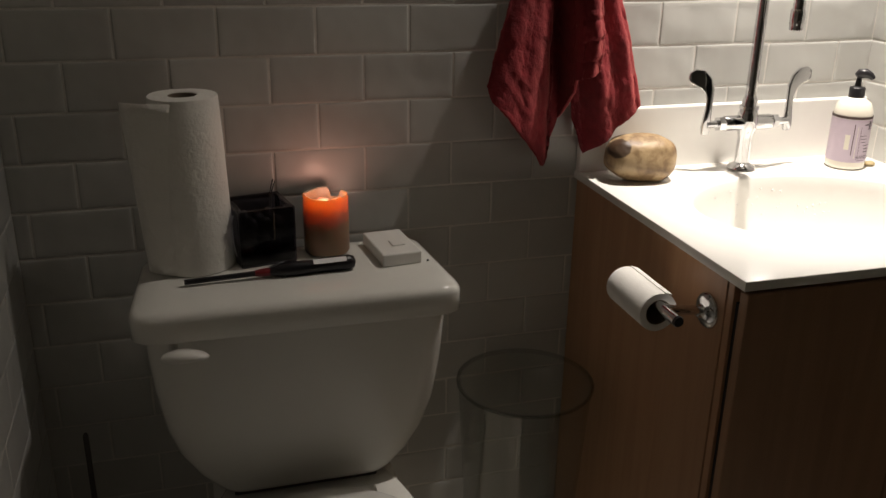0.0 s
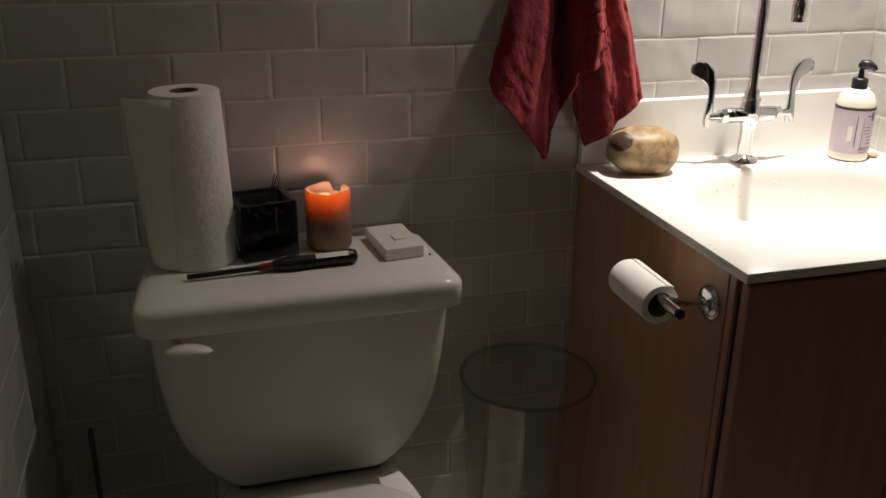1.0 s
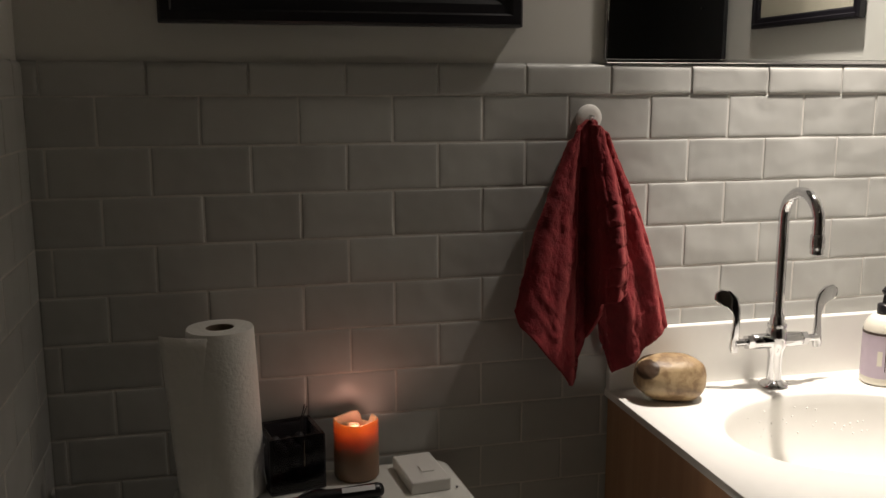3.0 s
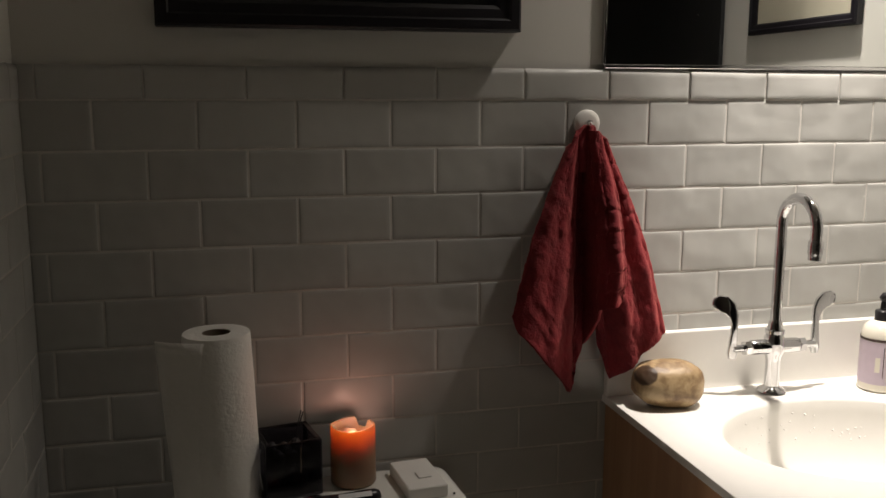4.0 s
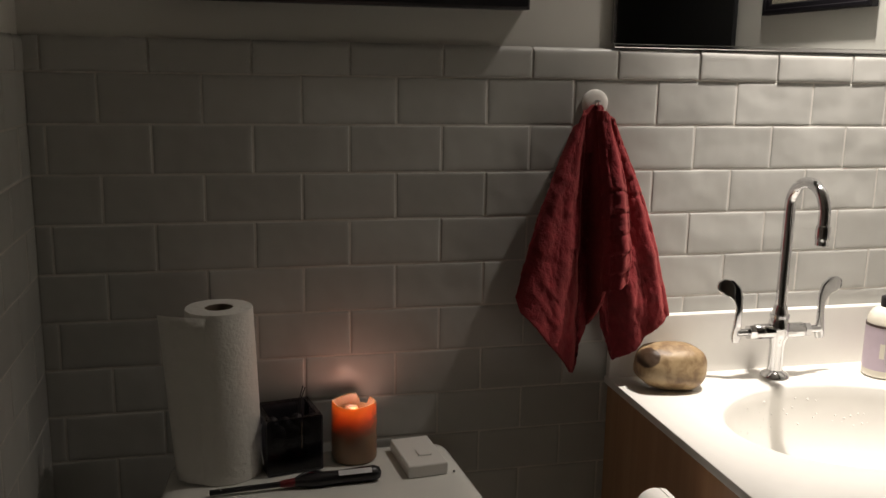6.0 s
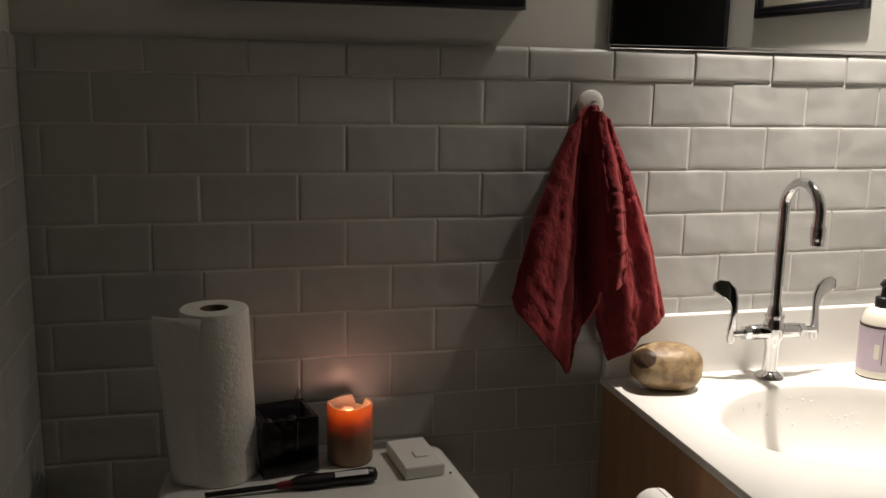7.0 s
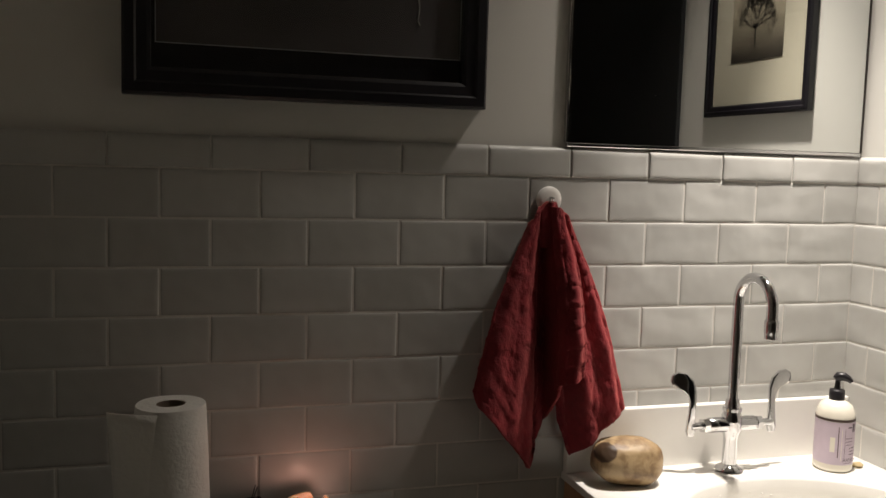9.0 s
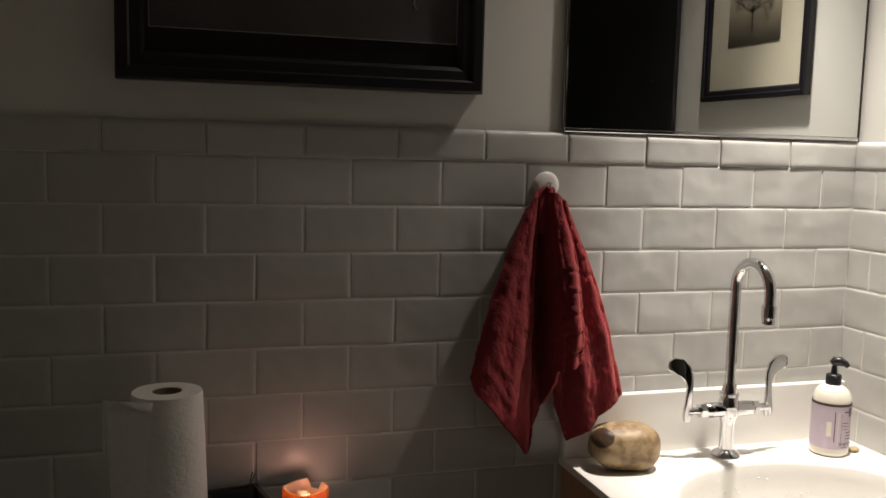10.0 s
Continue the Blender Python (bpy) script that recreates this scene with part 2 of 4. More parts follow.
def countertop():
    """Slab with an oval bowl sunk into it, in one moulding."""
    bm = bmesh.new()
    n = 72
    rect = []
    for i in range(n):
        a = 2 * math.pi * i / n
        c, s = math.cos(a), math.sin(a)
        tx = ((CX1 - BX) / c if c > 0 else (CX0 - BX) / c) if abs(c) > 1e-6 else 1e9
        ty = ((-0.004 - BY) / s if s > 0 else (CY0 - BY) / s) if abs(s) > 1e-6 else 1e9
        t = min(tx, ty)
        rect.append([BX + c * t, BY + s * t])
    for cx, cy in ((CX0, CY0), (CX1, CY0), (CX0, -0.004), (CX1, -0.004)):
        k = min(range(n), key=lambda j: (rect[j][0] - cx) ** 2 + (rect[j][1] - cy) ** 2)
        rect[k] = [cx, cy]

    def oval(f, z):
        return [bm.verts.new((BX + BRX * f * math.cos(2 * math.pi * i / n), BY + BRY * f * math.sin(2 * math.pi * i / n), z)) for i in range(n)]

    def outer(d, z):
        mx, my = (CX0 + CX1) / 2, (CY0 - 0.004) / 2
        return [bm.verts.new((mx + (x - mx) * (1 - d / 0.30), my + (y - my) * (1 - d / 0.27), z)) for x, y in rect]

    loops = [outer(0.004, CZ - 0.0150), outer(0, CZ - 0.0140), outer(0, CZ - 0.0012), outer(0.0012, CZ)]
    loops += [oval(1.02, CZ), oval(1.0, CZ - 0.0015), oval(0.985, CZ - 0.006)]
    for k in range(1, 13):
        a = k / 12 * math.pi / 2
        loops.append(oval(0.05 + 0.935 * math.cos(a) ** BOWL if k < 12 else 0.05, CZ - 0.006 - 0.145 * math.sin(a)))
    for a, b in zip(loops, loops[1:]):
        for i in range(n):
            bm.faces.new((a[i], a[(i + 1) % n], b[(i + 1) % n], b[i]))
    bm.faces.new(loops[-1])
    return bm


counter = thing("vanity_countertop", "glossy white vanity top with moulded oval basin", "countertop")
part("slab", countertop(), SOLID, counter, smooth=True)
part("backsplash", box(CX0 + 0.001, CX1, -0.022, -0.006, CZ - 0.006, 0.967, 0.0025), SOLID, counter, smooth=False)
part("drain", lathe([(0.0, 0.003), (0.012, 0.004), (0.020, 0.004), (0.023, 0.001), (0.023, -0.004)], 28, (BX, BY, CZ - 0.149), closed=False), CHROME, counter, "chrome drain", True)

cab = thing("vanity_cabinet", "birch veneer vanity cabinet below the white countertop", "cabinet")
part("side_panel", box(0.244, 0.262, -0.503, -0.006, 0.09, 0.8375, 0.0008, 1), BIRCH, cab)
part("side_panel", box(0.826, 0.844, -0.503, -0.006, 0.09, 0.8375, 0.0008, 1), BIRCH, cab)
part("face_frame", box(0.2445, 0.844, -0.5195, -0.5052, 0.09, 0.8375, 0.001, 1), BIRCH, cab)
part("carcass", box(0.262, 0.826, -0.492, -0.008, 0.09, 0.69), GAP, cab)
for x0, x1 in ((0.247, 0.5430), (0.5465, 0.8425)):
    d = part("door", box(x0, x1, -0.5465, -0.5290, 0.10, 0.832, 0.0015, 1), SHADED_BIRCH, cab)
    hx = 0.520 if x0 < 0.4 else 0.570
    part("handle", tube([(hx, -0.546, 0.40), (hx, -0.570, 0.40), (hx, -0.570, 0.30), (hx, -0.546, 0.30)], 0.004, 10), CHROME, d)
# dark strip stands in for the shade in the reveal behind the doors
part("reveal_shade", box(0.250, 0.84, -0.5288, -0.5196, 0.12, 0.81), GAP, cab)
part("toe_kick", box(0.262, 0.826, -0.45, -0.02, 0.002, 0.089), GAP, cab)

# ---- toilet ----
toilet = thing("toilet", "white two-piece toilet with a tapered tank", "toilet")
levels = [(0.397, -0.434, -0.163, 0.192), (0.401, -0.441, -0.154, 0.200), (0.41, -0.449, -0.145, 0.203), (0.44, -0.477, -0.118, 0.206), (0.48, -0.501, -0.095, 0.209), (0.53, -0.517, -0.078, 0.212),
          (0.60, -0.528, -0.067, 0.216), (0.66, -0.533, -0.062, 0.219), (0.719, -0.535, -0.060, 0.221)]
loops = []
for z, x0, x1, d in levels:
    r = min(0.045, (x1 - x0) * 0.2)
    loops.append([(p.x, p.y, z) for p in rounded([(x0, -d), (x1, -d), (x1 - 0.012, -0.035), (x0 + 0.012, -0.035)], [r, r, 0.02, 0.02], 7)])
part("tank", rings(loops), CHINA, toilet, smooth=True)
lid_loop = rounded([(-0.551, -0.268), (-0.053, -0.268), (-0.072, -0.028), (-0.531, -0.028)], [0.046, 0.032, 0.03, 0.03], 9)
part("tank_lid", rings([inset_loop(lid_loop, d, z) for d, z in ((0.016, 0.7165), (0.003, 0.7145), (0.0, 0.718), (0.0, 0.7475), (0.0012, 0.7525), (0.0045, 0.7572), (0.010, 0.7602), (0.020, 0.7630), (0.042, 0.765))]), CHINA, toilet, smooth=True)
lev = bmesh.new()
bmesh.ops.create_uvsphere(lev, u_segments=24, v_segments=14, radius=1)
for v in lev.verts:
    t = v.co.x
    v.co = Vector((-0.474 + 0.034 * t, -0.272 + 0.015 * v.co.y - 0.003 * t, 0.697 + (0.0095 - 0.002 * t) * v.co.z - 0.003 * t * t))
part("flush_lever", lev, PLASTIC, toilet, "white oval flush lever", True)
part("lever_boss", tube([(-0.490, -0.214, 0.697), (-0.490, -0.266, 0.697)], 0.007, 16), PLASTIC, toilet, smooth=True)


def oval_loop(cx, cy, rx, ry, z, n=48, p=2.3):
    out = []
    for i in range(n):
        a = 2 * math.pi * i / n
        c, s = math.cos(a), math.sin(a)
        out.append((cx + rx * math.copysign(abs(c) ** (2 / p), c), cy + ry * math.copysign(abs(s) ** (2 / p), s), z))
    return out


part("bowl", rings([oval_loop(-0.298, -0.38, 0.12, 0.27, 0.0), oval_loop(-0.298, -0.38, 0.11, 0.26, 0.03), oval_loop(-0.298, -0.38, 0.105, 0.25, 0.18),
                    oval_loop(-0.298, -0.40, 0.15, 0.29, 0.30), oval_loop(-0.298, -0.39, 0.175, 0.32, 0.36), oval_loop(-0.298, -0.39, 0.178, 0.325, 0.378), oval_loop(-0.298, -0.39, 0.172, 0.318, 0.386)]), CHINA, toilet, smooth=True)
part("deck", rings([oval_loop(-0.298, -0.165, w, d, z, p=5) for w, d, z in ((0.120, 0.115, 0.33), (0.150, 0.135, 0.360), (0.154, 0.139, 0.376), (0.149, 0.134, 0.382), (0.12, 0.11, 0.383))]), CHINA, toilet, smooth=True)
# dark strip drawn for the shadow line between tank and deck
part("tank_shade_strip", box(-0.418, -0.178, -0.186, -0.06, 0.382, 0.3985, 0.003, 1), RUBBER_AND_SHADE, toilet, "dark strip standing in for shade under the tank")
part("seat", rings([oval_loop(-0.298, -0.492, rx, ry, z) for rx, ry, z in ((0.17, 0.225, 0.388), (0.182, 0.237, 0.392), (0.184, 0.239, 0.400), (0.178, 0.233, 0.404))]), SEATP, toilet, smooth=True)
part("seat_cover", rings([oval_loop(-0.298, -0.488, rx, ry, z) for rx, ry, z in ((0.176, 0.232, 0.406), (0.183, 0.239, 0.410), (0.183, 0.239, 0.418), (0.174, 0.230, 0.424), (0.12, 0.16, 0.427))]), SEATP, toilet, smooth=True)
for hx in (-0.378, -0.218):
    part("hinge", box(hx - 0.024, hx + 0.024, -0.280, -0.246, 0.383, 0.414, 0.006, 3), SEATP, toilet, smooth=True)

# ---- things on the tank ----
ZL = 0.765
roll = thing("paper_towel_roll", "white embossed paper towel roll standing on the tank", "paper roll")
RC = (-0.446, -0.088)
loops = []
for rr, zz in ((0.022, ZL + 0.001), (0.0600, ZL + 0.001), (0.0605, ZL + 0.004), (0.0580, ZL + 0.10), (0.0545, ZL + 0.20), (0.0520, ZL + 0.268), (0.0510, ZL + 0.2705), (0.0220, ZL + 0.2705), (0.0215, ZL + 0.266), (0.0215, ZL + 0.004)):
    loops.append([(RC[0] + rr * math.cos(2 * math.pi * i / 64), RC[1] + rr * math.sin(2 * math.pi * i / 64), zz) for i in range(64)])
bm = rings(loops, False, False)
wobble(bm, 0.0012, 18)
part("paper", bm, PAPER, roll, smooth=True)
part("core", lathe([(0.0222, 0.002), (0.0222, 0.2695), (0.0206, 0.2695), (0.0206, 0.002)], 40, (RC[0], RC[1], ZL), closed=False), CARD, roll, "brown cardboard core", True)
bm = bmesh.new()
grid = []
for j in range(15):
    z = ZL + 0.004 + 0.262 * j / 14
    f = 1 - j / 14
    row = []
    for i in range(11):
        s = i / 10
        r0 = 0.0525 + 0.0075 * f
        x = RC[0] - 0.35 * r0 - s * (0.072 - 0.022 * f)
        y = RC[1] - 0.922 * r0 + 0.030 * s * s + 0.003 * math.sin(3 * s + 2 * f)
        row.append(bm.verts.new((x, y, z)))
    grid.append(row)
for a, b in zip(grid, grid[1:]):
    for i in range(10):
        bm.faces.new((a[i], a[i + 1], b[i + 1], b[i]))
sheet = part("loose_sheet", bm, PAPER, roll, "loose end of the paper sheet", True)
sheet.modifiers.new("thick", "SOLIDIFY").thickness = 0.0012

cube = thing("glass_cube", "dark smoked glass cube vase with black pebbles", "vase")
cm = pose(-0.3430, -0.0800, ZL + 0.0005, 0, 0, 11)
S = 0.0455
for x0, x1, y0, y1 in ((-S, S, -S, -S + 0.009), (-S, S, S - 0.009, S), (-S, -S + 0.009, -S + 0.0092, S - 0.0092), (S - 0.009, S, -S + 0.0092, S - 0.0092)):
    part("glass_wall", box(x0, x1, y0, y1, 0, 0.093, 0.0022, 2, cm), SMOKE, cube)
part("glass_base", box(-S + 0.0093, S - 0.0093, -S + 0.0093, S - 0.0093, 0.0, 0.012, 0.001, 1, cm), SMOKE, cube)
rnd = random.Random(4)
for i in range(36):
    bm = bmesh.new()
    bmesh.ops.create_icosphere(bm, subdivisions=2, radius=1)
    r = rnd.uniform(0.008, 0.012)
    lay = i // 9
    gx, gy = (i % 9) % 3 - 1, (i % 9) // 3 - 1
    for v in bm.verts:
        v.co = Vector((v.co.x * r * 1.15, v.co.y * r, v.co.z * r * 0.8))
    wobble(bm, 0.002, 90, i)
    bm.transform(cm @ pose(gx * 0.0215 + rnd.uniform(-0.003, 0.003), gy * 0.0215 + rnd.uniform(-0.003, 0.003), 0.022 + lay * 0.0135, rnd.uniform(0, 90), rnd.uniform(0, 90), rnd.uniform(0, 180)))
    part("pebble", bm, COAL, cube, smooth=True)
for k, (dx, dy) in enumerate(((0.018, 0.012), (0.024, 0.020))):
    part("twig", tube([cm @ Vector((dx, dy, 0.07)), cm @ Vector((dx + 0.005, dy + 0.004, 0.10)), cm @ Vector((dx + 0.012, dy + 0.006, 0.122 - 0.006 * k))], 0.0009, 6), COAL, cube)
part("wax_drip", tube([cm @ Vector((0.010 + 0.0006 * math.sin(k * 1.7), -S - 0.0006, 0.086 - 0.0062 * k)) for k in range(8)], 0.0005, 6), CARD, cube, "pale drip down the glass")
part("wire_tie", tube([cm @ Vector((-S - 0.004, -S + 0.01 + 0.022 * math.sin(a * 0.35), 0.02 + 0.008 * a)) for a in range(9)], 0.0010, 6), SILVER, cube)

candle = thing("pillar_candle", "lit orange pillar candle glowing at its top", "candle")
KC = (-0.2355, -0.078)
KR, KH, DEPTH = 0.0375, 0.099, 0.058
n = 56


def candle_shell():
    """Hollowed pillar with an uneven rim and a notch melted into one side."""
    loops = []
    notch = [0.0] * n
    for i in range(n):
        a = (2 * math.pi * i / n)
        d = math.degrees(abs((a - radians(54) + math.pi) % (2 * math.pi) - math.pi))
        notch[i] = 0.016 * min(1.0, max(0.0, 2.2 - d / 9)) + 0.0015 * math.sin(3 * a + 1)

    def ring(r, z, top=False):
        return [(KC[0] + r * math.cos(2 * math.pi * i / n), KC[1] + r * math.sin(2 * math.pi * i / n), ZL + z - (notch[i] if top else 0)) for i in range(n)]
    loops = [ring(KR - 0.003, 0.0005), ring(KR, 0.004), ring(KR, KH - DEPTH), ring(KR * 0.995, KH - 0.034), ring(KR * 0.985, KH - 0.022), ring(KR * 0.98, KH - 0.002, True), ring(KR * 0.95, KH, True), ring(KR - 0.0045, KH - 0.001, True), ring(KR - 0.0055, KH - 0.020), ring(KR - 0.0070, KH - 0.034), ring(KR - 0.0105, KH - 0.052), ring(KR - 0.0170, KH - 0.062)]
    bm = rings(loops, True, True)
    wobble(bm, 0.0009, 45)
    return bm


part("wax", candle_shell(), WAX, candle, "hollow orange wax glowing towards its rim", True)
pool = bmesh.new()
prev = [pool.verts.new((KC[0], KC[1], ZL + KH - 0.046))] * 40
for k in range(1, 9):
    ring = []
    for i in range(40):
        c = Vector((math.cos(2 * math.pi * i / 40), math.sin(2 * math.pi * i / 40), 0)) * (0.0260 * k / 8)
        lump = 0.0050 * noise.noise(c * 130) + 0.0030 * noise.noise(c * 330)
        ring.append(pool.verts.new((KC[0] + c.x, KC[1] + c.y, ZL + KH - 0.046 + lump)))
    for i in range(40):
        j = (i + 1) % 40
        pool.faces.new((prev[0], ring[i], ring[j]) if k == 1 else (prev[i], ring[i], ring[j], prev[j]))
    prev = ring
part("melted_wax", pool, WAX, candle, "lumpy half-melted wax round the wick", True)
# crumpled lump gives shape to the flame's reflection in the molten wax
curl = bmesh.new()
bmesh.ops.create_icosphere(curl, subdivisions=4, radius=1)
for v in curl.verts:
    c = v.co.copy()
    v.co = Vector((c.x * 0.0150, c.y * 0.0130, c.z * 0.0060)) * (1 + 0.30 * noise.noise(c * 2.6) + 0.16 * noise.noise(c * 6.5))
    v.co += Vector((KC[0] - 0.008, KC[1] + 0.008, ZL + KH - 0.0165))
part("flame_glint_lump", curl, WAX, candle, "crumpled wax lump standing in for the flame's reflection", True)
part("wick", tube([(KC[0], KC[1], ZL + KH - 0.048), (KC[0] + 0.004, KC[1] - 0.004, ZL + KH - 0.030), (KC[0] + 0.005, KC[1] - 0.004, ZL + KH - 0.019)], 0.0011, 8), BLACKP, candle)
part("flame", lathe([(0.0008, -0.0240), (0.0030, -0.0220), (0.0034, -0.0205), (0.0022, -0.0180), (0.0006, -0.0165)], 16, (KC[0] + 0.005, KC[1] - 0.004, ZL + KH + 0.002)), emitter("flame_glow", (1.0, 0.5, 0.3), 3.0), candle, "small orange flame", True)
lamp_ob = new("flame_light", flame_light)
lamp_ob.location = (KC[0] + 0.004, KC[1] - 0.004, ZL + KH - 0.0060)

switch = thing("remote_switch", "small white plastic switch box with a square button", "switch")
sm = pose(-0.1350, -0.1190, ZL + 0.0004, 0, 0, 5.5)
part("housing", box(-0.033, 0.033, -0.056, 0.056, 0, 0.021, 0.003, 3, sm), PLASTIC, switch, smooth=False)
part("button", box(-0.006, 0.016, -0.024, 0.000, 0.0212, 0.0235, 0.0012, 2, sm), PLASTIC, switch)
crumb = bmesh.new()
bmesh.ops.create_icosphere(crumb, subdivisions=2, radius=0.0022)
wobble(crumb, 0.0008, 300)
bmesh.ops.translate(crumb, verts=crumb.verts[:], vec=(-0.086, -0.166, ZL + 0.0016))
tagged(link("crumb", crumb, COAL, True), "tiny dark crumb lying on the tank lid", "crumb")

lighter = thing("gas_lighter", "long black gas lighter with a red collar", "lighter")
a, b = Vector((-0.467, -0.179, ZL + 0.007)), Vector((-0.205, -0.168, ZL + 0.0125))
d = b - a
part("barrel", tube([a, a + d * 0.03, a + d * 0.42], 0.0042, 16), BLACKP, lighter, smooth=True)
part("collar", tube([a + d * 0.40, a + d * 0.43, a + d * 0.47, a + d * 0.49], 0.006, 16, [0.0048, 0.006, 0.0066, 0.0066]), REDP, lighter, "red plastic collar", True)
part("grip", tube([a + d * f for f in (0.485, 0.52, 0.57, 0.64, 0.75, 0.88, 0.96, 0.99, 1.0)], 0.01, 20, [0.0066, 0.0085, 0.0112, 0.0120, 0.0105, 0.0118, 0.0120, 0.0090, 0.0025]), BLACKP, lighter, smooth=True)
part("trigger", box(-0.008, 0.008, -0.006, 0.004, -0.002, 0.004, 0.0015, 2, Matrix.Translation(a + d * 0.60 + Vector((0, 0.012, 0.002)))), REDP, lighter)
part("sticker", box(-0.026, 0.026, -0.0042, 0.0042, 0, 0.0006, 0, 1, Matrix.Translation(a + d * 0.84 + Vector((0, -0.0079, 0.0095))) @ pose(0, 0, 0, 40, 0, 2.6)), SILVER, lighter, "silver sticker")

part("trigger_guard", tube([a + d * (0.49 + 0.20 * k / 10) + Vector((0, 0.004 + 0.018 * math.sin(math.pi * k / 10), 0.004)) for k in range(11)], 0.0024, 10), BLACKP, lighter, smooth=True)

# ---- things on the counter ----
bm = bmesh.new()
bmesh.ops.create_icosphere(bm, subdivisions=5, radius=1)
for v in bm.verts:
    c = v.co.copy()
    q = Vector([math.copysign(abs(k) ** 0.82, k) for k in c])
    v.co = Vector((q.x * 0.064, q.y * 0.048, q.z * 0.0405 + 0.004 * c.x * c.x * (1 if c.z > 0 else 0)))
    v.co += noise.noise_vector(c * 1.3) * 0.004 + noise.noise_vector(c * 6) * 0.0006
bm.transform(pose(0.3265, -0.082, CZ + 0.0395, 0, 4, -6))


def stone_material():
    """Tan river stone with darker veins and one dark patch."""
    m = material("stone", (0.30, 0.2, 0.11), 0.5, bump=0.35, bump_scale=120)
    nt = m.node_tree
    b = nt.nodes["Principled BSDF"]
    tc = nt.nodes.new("ShaderNodeTexCoord")
    n1 = nt.nodes.new("ShaderNodeTexNoise")
    n1.inputs["Scale"].default_value, n1.inputs["Detail"].default_value, n1.inputs["Distortion"].default_value = 46, 10, 0.35
    r1 = nt.nodes.new("ShaderNodeValToRGB")
    r1.color_ramp.elements[0].position, r1.color_ramp.elements[0].color = 0.28, (0.14, 0.08, 0.037, 1)
    r1.color_ramp.elements[1].position, r1.color_ramp.elements[1].color = 0.62, (0.40, 0.285, 0.155, 1)
    e = r1.color_ramp.elements.new(0.47)
    e.color = (0.26, 0.17, 0.085, 1)
    sub = nt.nodes.new("ShaderNodeVectorMath")
    sub.operation = "SUBTRACT"
    sub.inputs[1].default_value = (0.271, -0.106, 0.918)
    n2 = nt.nodes.new("ShaderNodeTexNoise")
    n2.inputs["Scale"].default_value = 45
    mp = nt.nodes.new("ShaderNodeMapping")
    mp.inputs["Scale"].default_value = (1.0, 0.7, 1.3)
    ln = nt.nodes.new("ShaderNodeVectorMath")
    ln.operation = "LENGTH"
    ad = nt.nodes.new("ShaderNodeMath")
    ad.operation, ad.inputs[1].default_value = "MULTIPLY_ADD", 0.018
    mr = nt.nodes.new("ShaderNodeMapRange")
    mr.inputs["From Min"].default_value, mr.inputs["From Max"].default_value = 0.029, 0.033
    mr.inputs["To Min"].default_value, mr.inputs["To Max"].default_value = 1.0, 0.0
    mx = nt.nodes.new("ShaderNodeMixRGB")
    mx.inputs[2].default_value = (0.06, 0.034, 0.018, 1)
    nt.links.new(tc.outputs["Object"], n1.inputs["Vector"])
    nt.links.new(n1.outputs["Fac"], r1.inputs[0])
    nt.links.new(tc.outputs["Object"], sub.inputs[0])
    nt.links.new(tc.outputs["Object"], n2.inputs["Vector"])
    nt.links.new(sub.outputs[0], mp.inputs[0])
    nt.links.new(mp.outputs[0], ln.inputs[0])
    nt.links.new(n2.outputs["Fac"], ad.inputs[0])
    nt.links.new(ln.outputs["Value"], ad.inputs[2])
    nt.links.new(ad.outputs[0], mr.inputs["Value"])
    nt.links.new(mr.outputs[0], mx.inputs[0])
    nt.links.new(r1.outputs[0], mx.inputs[1])
    nt.links.new(mx.outputs[0], b.inputs["Base Color"])
    return m


tagged(link("stone", bm, stone_material(), True), "smooth tan pebble stone on the white counter", "stone")

faucet = thing("faucet", "chrome gooseneck faucet with two wing handles", "faucet")
FX, FY = 0.548, -0.068
part("base_flange", lathe([(0.024, 0.0005), (0.026, 0.003), (0.024, 0.007), (0.016, 0.011), (0.0135, 0.014)], 36, (FX, FY, CZ)), CHROME, faucet, smooth=True)
part("body", lathe([(0.0135, 0.010), (0.013, 0.06), (0.0155, 0.072), (0.0185, 0.078), (0.0185, 0.104), (0.0155, 0.112), (0.0125, 0.118)], 36, (FX, FY, CZ)), CHROME, faucet, smooth=True)
part("collar_ring", lathe([(0.0135, 0.112), (0.0175, 0.1135), (0.0175, 0.119), (0.0145, 0.120), (0.0125, 0.132), (0.0100, 0.138)], 36, (FX, FY, CZ)), CHROME, faucet, smooth=True)
zb = CZ + 0.088
